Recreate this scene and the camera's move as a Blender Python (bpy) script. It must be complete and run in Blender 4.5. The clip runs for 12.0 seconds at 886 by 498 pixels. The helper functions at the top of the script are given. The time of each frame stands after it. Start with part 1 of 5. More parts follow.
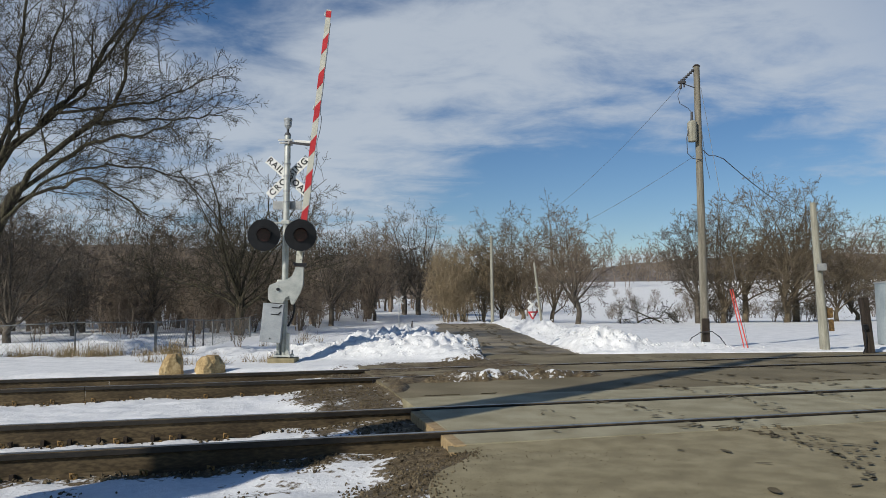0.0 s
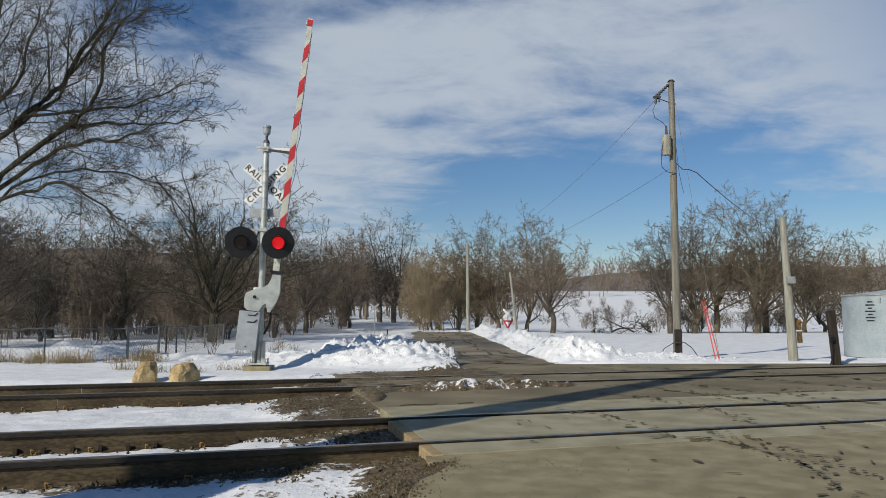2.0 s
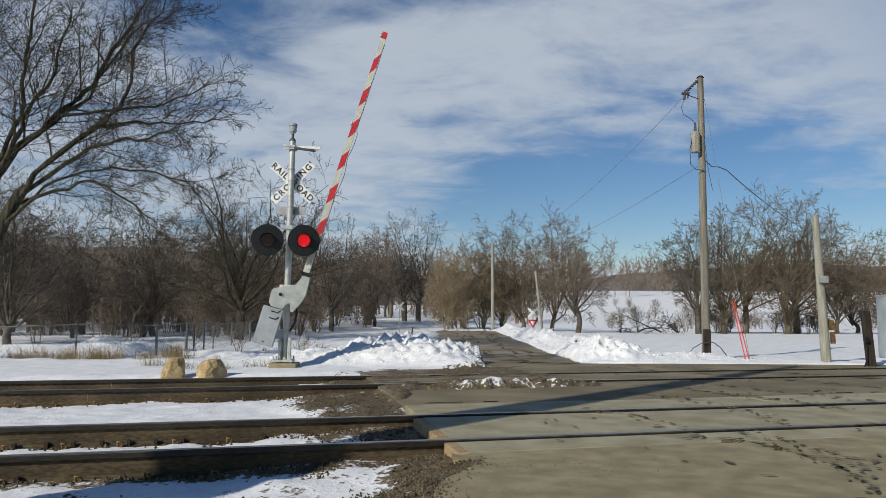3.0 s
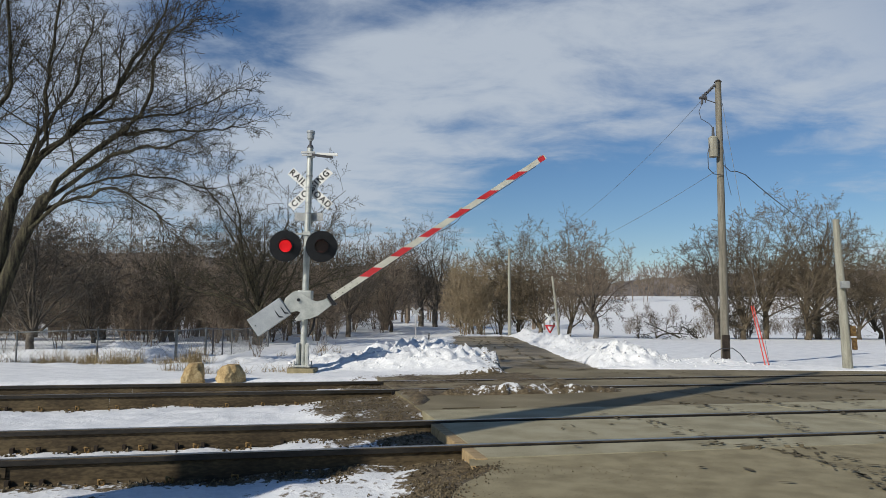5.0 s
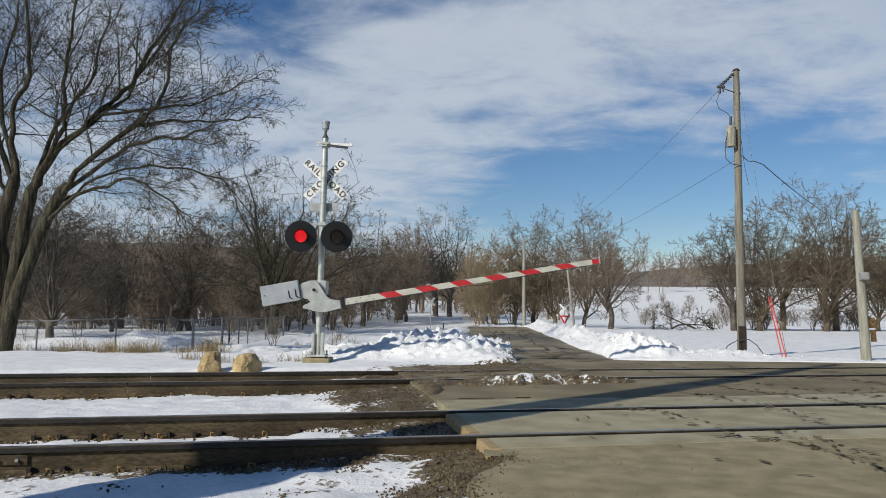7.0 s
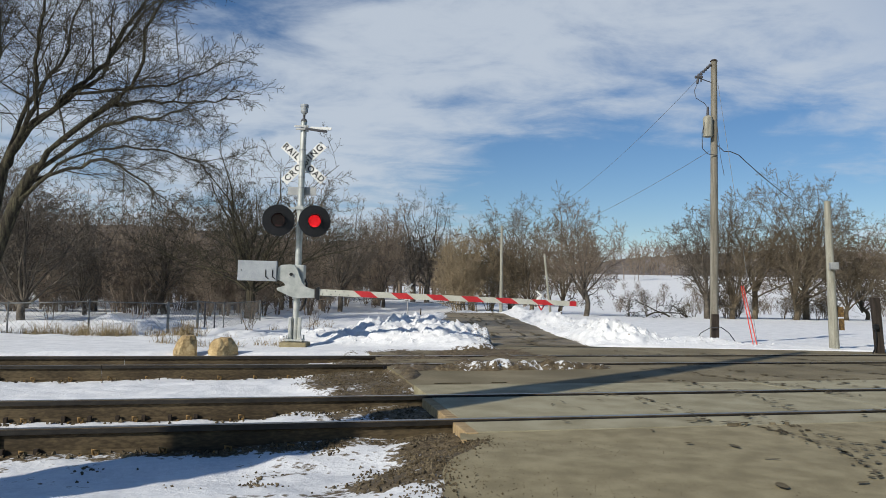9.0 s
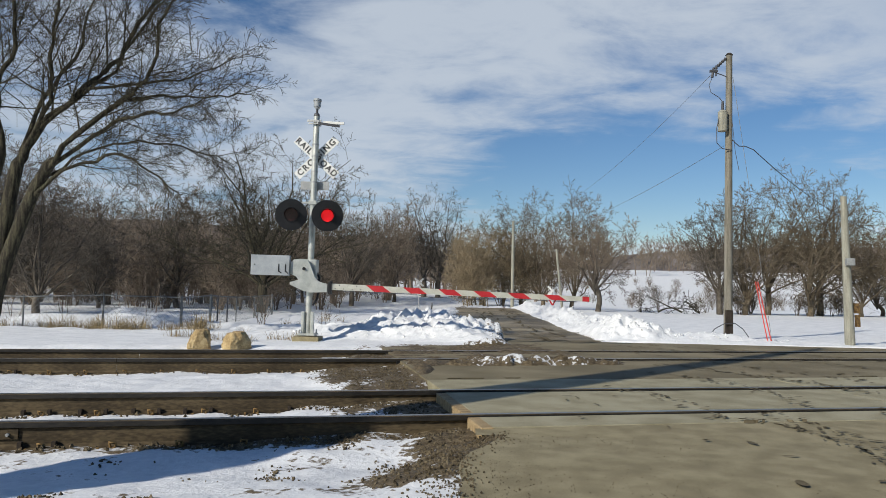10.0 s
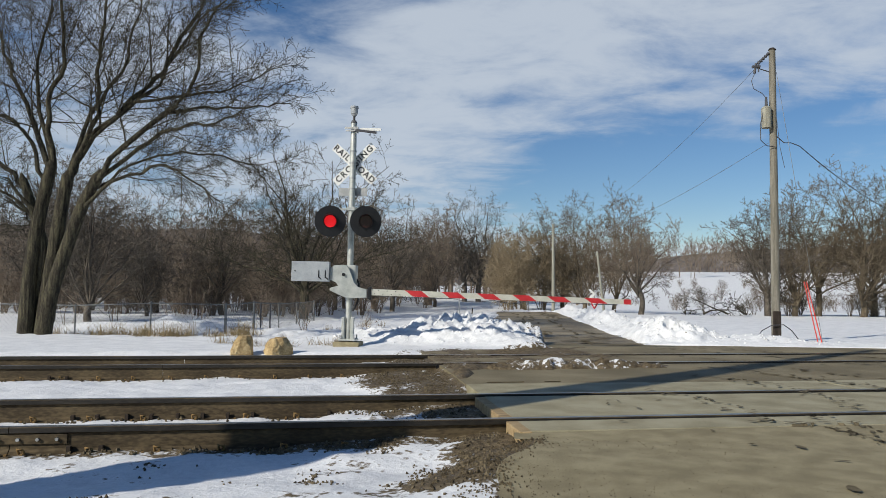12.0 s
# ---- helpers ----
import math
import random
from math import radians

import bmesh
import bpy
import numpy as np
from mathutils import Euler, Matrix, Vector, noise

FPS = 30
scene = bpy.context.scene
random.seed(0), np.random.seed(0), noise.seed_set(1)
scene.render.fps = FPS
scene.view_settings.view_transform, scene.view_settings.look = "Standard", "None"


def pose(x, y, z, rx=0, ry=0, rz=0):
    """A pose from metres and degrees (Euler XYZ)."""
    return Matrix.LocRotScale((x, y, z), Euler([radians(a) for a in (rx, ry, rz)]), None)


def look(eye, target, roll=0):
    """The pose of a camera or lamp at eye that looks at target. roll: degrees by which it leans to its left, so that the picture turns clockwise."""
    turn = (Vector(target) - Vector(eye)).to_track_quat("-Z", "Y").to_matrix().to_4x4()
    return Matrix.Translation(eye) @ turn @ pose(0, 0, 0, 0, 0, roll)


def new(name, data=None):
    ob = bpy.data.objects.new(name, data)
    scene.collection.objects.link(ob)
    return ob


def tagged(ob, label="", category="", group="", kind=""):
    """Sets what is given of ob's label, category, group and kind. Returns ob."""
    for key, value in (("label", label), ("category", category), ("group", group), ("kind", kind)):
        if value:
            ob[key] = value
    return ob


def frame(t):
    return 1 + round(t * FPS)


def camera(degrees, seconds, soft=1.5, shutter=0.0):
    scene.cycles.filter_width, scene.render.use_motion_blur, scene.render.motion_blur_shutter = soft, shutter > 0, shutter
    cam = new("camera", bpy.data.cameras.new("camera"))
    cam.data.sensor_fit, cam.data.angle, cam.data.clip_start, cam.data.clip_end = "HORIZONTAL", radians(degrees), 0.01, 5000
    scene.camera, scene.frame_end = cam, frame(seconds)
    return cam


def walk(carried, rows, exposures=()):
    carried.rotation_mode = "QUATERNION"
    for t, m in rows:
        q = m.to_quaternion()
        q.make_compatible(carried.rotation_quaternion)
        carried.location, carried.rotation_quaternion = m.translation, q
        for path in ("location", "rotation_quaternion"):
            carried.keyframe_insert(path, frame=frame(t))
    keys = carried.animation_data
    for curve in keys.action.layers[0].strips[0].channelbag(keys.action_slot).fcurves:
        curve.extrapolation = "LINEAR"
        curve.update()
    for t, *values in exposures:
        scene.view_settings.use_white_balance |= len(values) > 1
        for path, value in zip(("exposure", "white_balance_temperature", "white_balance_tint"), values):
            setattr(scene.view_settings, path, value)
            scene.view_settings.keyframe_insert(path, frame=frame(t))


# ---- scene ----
cam = camera(64.4, 12.0, soft=0.65)
PATH = [
    (0, (-0.002, 0.009, 1.124), (-0.002, 2.002, 1.286), -0.5),
    (0.5, (-0.039, -0.063, 1.154), (-0.037, 1.931, 1.309), -0.7),
    (1, (-0.022, -0.068, 1.153), (0.026, 1.924, 1.324), -0.4),
    (1.5, (-0.033, -0.061, 1.15), (0.025, 1.93, 1.332), -0.2),
    (2, (-0.043, -0.075, 1.151), (0.026, 1.915, 1.335), -0.0),
    (2.5, (-0.051, -0.015, 1.132), (-0.028, 1.976, 1.31), 0.1),
    (4.5, (-0.056, -0.049, 1.136), (-0.082, 1.941, 1.334), 0.4),
    (5, (-0.059, -0.057, 1.136), (-0.107, 1.933, 1.332), 0.3),
    (5.5, (-0.062, -0.065, 1.138), (-0.115, 1.924, 1.337), 0.2),
    (6, (-0.062, -0.059, 1.142), (-0.142, 1.93, 1.333), 0.3),
    (6.5, (-0.064, -0.065, 1.144), (-0.167, 1.925, 1.324), 0.4),
    (8.5, (-0.065, -0.035, 1.134), (-0.078, 1.96, 1.27), 1.0),
    (9, (-0.069, -0.078, 1.135), (-0.095, 1.917, 1.264), 1.0),
    (9.5, (-0.085, -0.054, 1.128), (-0.132, 1.942, 1.244), 1.2),
    (10, (-0.11, -0.058, 1.134), (-0.166, 1.938, 1.248), 1.2),
    (10.5, (-0.12, -0.067, 1.134), (-0.173, 1.928, 1.253), 1.3),
    (11, (-0.085, -0.038, 1.119), (-0.155, 1.957, 1.24), 1.6),
    (11.5, (-0.008, -0.014, 1.115), (-0.129, 1.978, 1.248), 1.3),
    (12, (-0.07, -0.038, 1.122), (-0.24, 1.951, 1.248), 0.5),
]
walk(cam, [(t, look(eye, target, roll)) for t, eye, target, roll in PATH],
     [(0, -0.50), (6.0, -0.48), (6.7, -0.42), (8.4, -0.34), (12, -0.36)])


# ---- light ----
SUN_EL, SUN_AZ = radians(31), math.atan2(-0.69, -0.72)
world = bpy.data.worlds.new("sky")
scene.world = world
world.use_nodes = True
wn, wl = world.node_tree.nodes, world.node_tree.links
wn.clear()


def wnode(kind, **values):
    n = wn.new(kind)
    for k, v in values.items():
        n.inputs[k].default_value = v
    return n


def wmath(op, a, b=0.0):
    n = wn.new("ShaderNodeMath")
    n.operation = op
    for i, v in enumerate((a, b)):
        if isinstance(v, (int, float)):
            n.inputs[i].default_value = v
        else:
            wl.new(v, n.inputs[i])
    return n.outputs[0]


sky = wn.new("ShaderNodeTexSky")
sky.sky_type, sky.sun_disc = "NISHITA", False
sky.sun_elevation, sky.sun_rotation = SUN_EL, SUN_AZ % (2 * math.pi)
sky.air_density, sky.dust_density, sky.ozone_density = 1.0, 0.3, 3.0
coords = wn.new("ShaderNodeTexCoord")
split = wn.new("ShaderNodeSeparateXYZ")
wl.new(coords.outputs["Generated"], split.inputs[0])
height = wmath("ADD", wmath("MAXIMUM", split.outputs[2], 0.0), 0.14)
flat = wn.new("ShaderNodeCombineXYZ")
wl.new(wmath("DIVIDE", split.outputs[0], height), flat.inputs[0])
wl.new(wmath("DIVIDE", split.outputs[1], height), flat.inputs[1])
mapping = wn.new("ShaderNodeMapping")
mapping.inputs["Location"].default_value = (1.3, 0.55, 0)
mapping.inputs["Rotation"].default_value = (0, 0, radians(-8))
mapping.inputs["Scale"].default_value = (0.62, 0.86, 1)
wl.new(flat.outputs[0], mapping.inputs[0])
big = wnode("ShaderNodeTexNoise", Scale=1.0, Detail=9.0, Roughness=0.60, Distortion=0.35)
wl.new(mapping.outputs[0], big.inputs["Vector"])
wisps = wnode("ShaderNodeTexNoise", Scale=4.6, Detail=8.0, Roughness=0.6, Distortion=0.4)
wl.new(mapping.outputs[0], wisps.inputs["Vector"])
ahead = wmath("MAXIMUM", split.outputs[1], 0.15)
side = wmath("DIVIDE", split.outputs[0], ahead)
rise = wmath("DIVIDE", split.outputs[2], ahead)


def gap(cx, cz, wx, wz, tilt=0.0):
    """A rift in the cloud, as a soft oval of the sky."""
    dx = wmath("SUBTRACT", side, cx)
    dz = wmath("SUBTRACT", wmath("SUBTRACT", rise, cz), wmath("MULTIPLY", dx, tilt))
    q = wmath("ADD", wmath("POWER", wmath("ABSOLUTE", wmath("DIVIDE", dx, wx)), 2.0), wmath("POWER", wmath("ABSOLUTE", wmath("DIVIDE", dz, wz)), 2.0))
    return wmath("POWER", 2.718, wmath("MULTIPLY", q, -1.0))


field = wmath("ADD", wmath("MULTIPLY", big.outputs[0], 0.75), wmath("MULTIPLY", wisps.outputs[0], 0.50))
for cx, cz, wx, wz, tilt, depth in ((0.22, 0.18, 0.28, 0.075, 0.10, 0.36), (0.48, 0.13, 0.28, 0.05, 0.12, 0.28), (-0.33, 0.42, 0.13, 0.10, -0.3, 0.20), (-0.05, 0.46, 0.18, 0.035, 0.2, 0.14), (0.05, 0.21, 0.10, 0.02, 0.0, 0.12)):
    field = wmath("SUBTRACT", field, wmath("MULTIPLY", gap(cx, cz, wx, wz, tilt), depth))
cover = wn.new("ShaderNodeMapRange")
cover.interpolation_type = "SMOOTHSTEP"
cover.inputs["From Min"].default_value, cover.inputs["From Max"].default_value = 0.40, 0.70
wl.new(field, cover.inputs["Value"])
cloud_sky = wn.new("ShaderNodeMix")
cloud_sky.data_type = "RGBA"
bank = wn.new("ShaderNodeMapRange")  # cloud kept to the north; unseen sky overhead and southwards cleared to cut fill light
bank.interpolation_type = "SMOOTHSTEP"
bank.inputs["From Min"].default_value, bank.inputs["From Max"].default_value = 0.62, 0.88
wl.new(split.outputs[1], bank.inputs["Value"])
wl.new(wmath("MULTIPLY", wmath("MULTIPLY", cover.outputs[0], 0.86), bank.outputs[0]), cloud_sky.inputs["Factor"])
vivid = wnode("ShaderNodeHueSaturation", Hue=0.505, Saturation=1.2, Value=1.12)
wl.new(sky.outputs[0], vivid.inputs["Color"])
wl.new(vivid.outputs[0], cloud_sky.inputs["A"])
cloud_sky.inputs["B"].default_value = (7.2, 8.0, 9.0, 1)
background = wnode("ShaderNodeBackground", Strength=0.098)
wl.new(cloud_sky.outputs["Result"], background.inputs["Color"])
wl.new(background.outputs[0], wn.new("ShaderNodeOutputWorld").inputs["Surface"])

sun = new("sun", bpy.data.lights.new("sun", "SUN"))
sun.data.energy, sun.data.angle, sun.data.color = 5.5, radians(0.6), (1.0, 0.955, 0.865)
sun.matrix_world = look((-69, -72, 100 * math.tan(SUN_EL)), (0, 0, 0))

# ---- materials ----


def material(name, stops, scale=6.0, fine=60.0, rough=0.8, metal=0.0, bump=0.3, depth=0.01, stretch=(1, 1, 1), per_piece=0.0, spec=0.4):
    """A surface of two or three colours mixed by noise at two scales, with fine relief."""
    m = bpy.data.materials.new(name)
    m.use_nodes = True
    nodes, links = m.node_tree.nodes, m.node_tree.links
    bsdf = nodes["Principled BSDF"]
    co = nodes.new("ShaderNodeTexCoord")
    mp = nodes.new("ShaderNodeMapping")
    mp.inputs["Scale"].default_value = stretch
    links.new(co.outputs["Object"], mp.inputs[0])
    a, b = nodes.new("ShaderNodeTexNoise"), nodes.new("ShaderNodeTexNoise")
    for n, s, d in ((a, scale, 6.0), (b, fine, 4.0)):
        n.inputs["Scale"].default_value, n.inputs["Detail"].default_value = s, d
        links.new(mp.outputs[0], n.inputs["Vector"])
    mix = nodes.new("ShaderNodeMath")
    mix.operation = "MULTIPLY_ADD"
    links.new(b.outputs[0], mix.inputs[0])
    mix.inputs[1].default_value = 0.45
    half = nodes.new("ShaderNodeMath")
    half.operation = "MULTIPLY"
    half.inputs[1].default_value = 0.6
    links.new(a.outputs[0], half.inputs[0])
    links.new(half.outputs[0], mix.inputs[2])
    value = mix.outputs[0]
    if per_piece:
        info = nodes.new("ShaderNodeObjectInfo")
        piece = nodes.new("ShaderNodeMath")
        piece.operation = "MULTIPLY_ADD"
        links.new(info.outputs["Random"], piece.inputs[0])
        piece.inputs[1].default_value = per_piece
        links.new(value, piece.inputs[2])
        value = piece.outputs[0]
    ramp = nodes.new("ShaderNodeValToRGB")
    e = ramp.color_ramp.elements
    while len(e) < len(stops):
        e.new(0.5)
    for i, c in enumerate(stops):
        e[i].position = 0.42 + 0.21 * i / max(1, len(stops) - 1)
        e[i].color = (*c, 1)
    links.new(value, ramp.inputs[0])
    links.new(ramp.outputs[0], bsdf.inputs["Base Color"])
    bsdf.inputs["Roughness"].default_value, bsdf.inputs["Metallic"].default_value = rough, metal
    bsdf.inputs["Specular IOR Level"].default_value = spec
    bp = nodes.new("ShaderNodeBump")
    bp.inputs["Strength"].default_value, bp.inputs["Distance"].default_value = bump, depth
    links.new(value, bp.inputs["Height"])
    links.new(bp.outputs[0], bsdf.inputs["Normal"])
    return m


def glowing(name, colour, strength):
    m = bpy.data.materials.new(name)
    m.use_nodes = True
    b = m.node_tree.nodes["Principled BSDF"]
    b.inputs["Base Color"].default_value = (*colour, 1)
    b.inputs["Emission Color"].default_value = (*colour, 1)
    b.inputs["Emission Strength"].default_value = strength
    return m


ASPHALT = material("weathered_asphalt", [(0.132, 0.107, 0.058), (0.178, 0.146, 0.082), (0.238, 0.198, 0.118)], 0.9, 90, 0.85, bump=0.5, depth=0.006)
CONCRETE = material("panel_concrete", [(0.215, 0.186, 0.108), (0.285, 0.252, 0.155), (0.355, 0.32, 0.21)], 2.2, 120, 0.8, bump=0.35, depth=0.004, per_piece=0.06)
ROAD_WET = material("damp_road", [(0.09, 0.071, 0.044), (0.20, 0.162, 0.10), (0.33, 0.272, 0.175)], 0.55, 40, 0.6, bump=0.6, depth=0.012)
RAIL_RUST = material("rail_rust", [(0.034, 0.024, 0.012), (0.066, 0.047, 0.024), (0.118, 0.087, 0.046)], 3, 50, 0.75, 0.3, 0.4, 0.003, (0.3, 0.3, 1))
RAIL_HEAD = material("dark_rail_head", [(0.014, 0.012, 0.010), (0.024, 0.021, 0.017), (0.038, 0.032, 0.025)], 3, 50, 0.5, 0.3, 0.3, 0.002, (0.3, 0.3, 1))
RAIL_TOP = material("polished_rail_head", [(0.20, 0.19, 0.18), (0.30, 0.29, 0.28)], 2, 60, 0.3, 0.9, 0.1, 0.001)
RUSTY = material("rusty_fastening", [(0.06, 0.034, 0.016), (0.14, 0.085, 0.032), (0.26, 0.165, 0.06)], 14, 80, 0.9, 0.1, 0.5, 0.004)
TIMBER = material("creosoted_tie", [(0.05, 0.037, 0.025), (0.10, 0.075, 0.05), (0.16, 0.12, 0.08)], 3, 40, 0.9, 0, 0.6, 0.01, (1, 6, 1))
PLANK = material("worn_header_timber", [(0.22, 0.15, 0.07), (0.34, 0.24, 0.12), (0.42, 0.31, 0.17)], 5, 60, 0.85, 0, 0.6, 0.01, (1, 5, 3))
GALV = material("galvanised_steel", [(0.26, 0.265, 0.26), (0.36, 0.365, 0.35), (0.46, 0.46, 0.44)], 5, 70, 0.5, 0.35, 0.12, 0.002)
ALUM = material("painted_aluminium", [(0.36, 0.37, 0.34), (0.46, 0.47, 0.43), (0.55, 0.55, 0.50)], 6, 80, 0.42, 0.45, 0.1, 0.002)
GREYBOX = material("grey_painted_steel", [(0.25, 0.27, 0.28), (0.31, 0.33, 0.34), (0.36, 0.38, 0.39)], 4, 60, 0.55, 0.1, 0.12, 0.002)
BLACK = material("black_paint", [(0.006, 0.006, 0.007), (0.012, 0.012, 0.013)], 8, 80, 0.45, 0, 0.1, 0.002)
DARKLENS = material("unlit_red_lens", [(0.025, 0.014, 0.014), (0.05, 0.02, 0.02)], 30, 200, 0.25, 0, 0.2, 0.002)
WHITE = material("reflective_white", [(0.62, 0.62, 0.58), (0.76, 0.76, 0.72)], 5, 60, 0.5, 0, 0.08, 0.001)
ARMWHITE = material("arm_white_sheeting", [(0.42, 0.415, 0.345), (0.53, 0.525, 0.45)], 5, 60, 0.5, 0, 0.08, 0.001)
RED = material("red_sheeting", [(0.40, 0.02, 0.025), (0.52, 0.03, 0.035)], 6, 60, 0.45, 0, 0.08, 0.001)
LETTER = material("black_lettering", [(0.015, 0.015, 0.015), (0.03, 0.03, 0.03)], 9, 60, 0.6)
ORANGE = material("orange_guy_guard", [(0.55, 0.055, 0.04), (0.66, 0.09, 0.06)], 5, 60, 0.5, 0, 0.1, 0.001)
POLEWOOD = material("weathered_pole_wood", [(0.12, 0.109, 0.083), (0.18, 0.165, 0.13), (0.25, 0.23, 0.185)], 3, 40, 0.9, 0, 0.5, 0.006, (5, 5, 0.5))
GREYWOOD = material("silvered_pole_wood", [(0.20, 0.19, 0.15), (0.28, 0.27, 0.215), (0.36, 0.35, 0.285)], 3, 40, 0.9, 0, 0.5, 0.006, (5, 5, 0.5))
DARKPOST = material("tarred_post", [(0.016, 0.012, 0.009), (0.03, 0.022, 0.016), (0.05, 0.038, 0.028)], 4, 50, 0.9, 0, 0.5, 0.006, (5, 5, 0.6))
TANK = material("dull_tank_steel", [(0.28, 0.325, 0.335), (0.345, 0.39, 0.395), (0.41, 0.455, 0.45)], 1.5, 30, 0.5, 0.15, 0.12, 0.003)
ROCK = material("yellow_limestone", [(0.26, 0.18, 0.085), (0.40, 0.29, 0.14), (0.52, 0.40, 0.22)], 5, 30, 0.9, 0, 0.8, 0.03)
BARK = material("grey_brown_bark", [(0.016, 0.013, 0.008), (0.046, 0.039, 0.024), (0.105, 0.094, 0.054)], 4, 30, 0.95, 0, 1.0, 0.05, (4, 4, 0.45))
APRON = material("pale_asphalt", [(0.194, 0.160, 0.088), (0.245, 0.205, 0.115), (0.315, 0.268, 0.157)], 4.0, 190, 0.85, bump=0.3, depth=0.002)
BARK_GREY = material("pale_grey_bark", [(0.052, 0.043, 0.033), (0.094, 0.079, 0.061), (0.145, 0.124, 0.097)], 3, 20, 0.95, 0, 0.5, 0.02)
ANCHOR = material("dark_rust", [(0.02, 0.014, 0.009), (0.045, 0.03, 0.017)], 12, 60, 0.9)
FENCE = material("dull_fence_wire", [(0.10, 0.105, 0.105), (0.16, 0.165, 0.16), (0.22, 0.225, 0.22)], 6, 60, 0.6, 0.3)
BUSH = material("tan_bush_twigs", [(0.17, 0.13, 0.078), (0.24, 0.187, 0.115), (0.32, 0.255, 0.165)], 1.2, 9, 0.95, 0, 0.4, 0.02)
BARK_RED = material("reddish_twig_bark", [(0.104, 0.077, 0.055), (0.175, 0.136, 0.099), (0.25, 0.202, 0.153)], 1.2, 9, 0.95, 0, 0.4, 0.02)
BARK_TAN = material("tan_twig_bark", [(0.076, 0.058, 0.037), (0.126, 0.098, 0.063), (0.18, 0.146, 0.097)], 1.2, 9, 0.95, 0, 0.4, 0.02)
HILL = material("leafless_hill_woods", [(0.10, 0.085, 0.075), (0.155, 0.133, 0.119), (0.22, 0.193, 0.174)], 0.10, 0.6, 1.0, 0, 0.5, 1.0, (1, 1, 0.35))
MUD = material("damp_mud", [(0.105, 0.084, 0.049), (0.142, 0.115, 0.069), (0.185, 0.152, 0.093)], 5, 60, 0.9, 0, 0.4, 0.004, spec=0.15)
GRASS = material("dry_grass", [(0.16, 0.115, 0.055), (0.26, 0.195, 0.10), (0.36, 0.28, 0.15)], 3, 30, 0.9, 0, 0.2, 0.004)
WIRE = material("dark_wire", [(0.04, 0.04, 0.045), (0.07, 0.07, 0.075)], 5, 40, 0.6)
GRAVEL = material("ballast_stone", [(0.045, 0.033, 0.017), (0.09, 0.068, 0.037), (0.165, 0.131, 0.079)], 9, 60, 0.95, 0, 0.6, 0.01)
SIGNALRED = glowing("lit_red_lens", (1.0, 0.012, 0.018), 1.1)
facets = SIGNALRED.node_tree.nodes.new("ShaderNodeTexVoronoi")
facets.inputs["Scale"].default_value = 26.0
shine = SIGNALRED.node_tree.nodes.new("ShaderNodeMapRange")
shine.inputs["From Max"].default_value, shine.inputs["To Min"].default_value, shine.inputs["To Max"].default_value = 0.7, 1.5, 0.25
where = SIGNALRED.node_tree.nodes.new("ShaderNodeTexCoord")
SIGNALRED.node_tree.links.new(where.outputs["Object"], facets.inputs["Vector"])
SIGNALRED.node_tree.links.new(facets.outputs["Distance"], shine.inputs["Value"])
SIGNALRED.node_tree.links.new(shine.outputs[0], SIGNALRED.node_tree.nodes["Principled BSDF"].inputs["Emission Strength"])


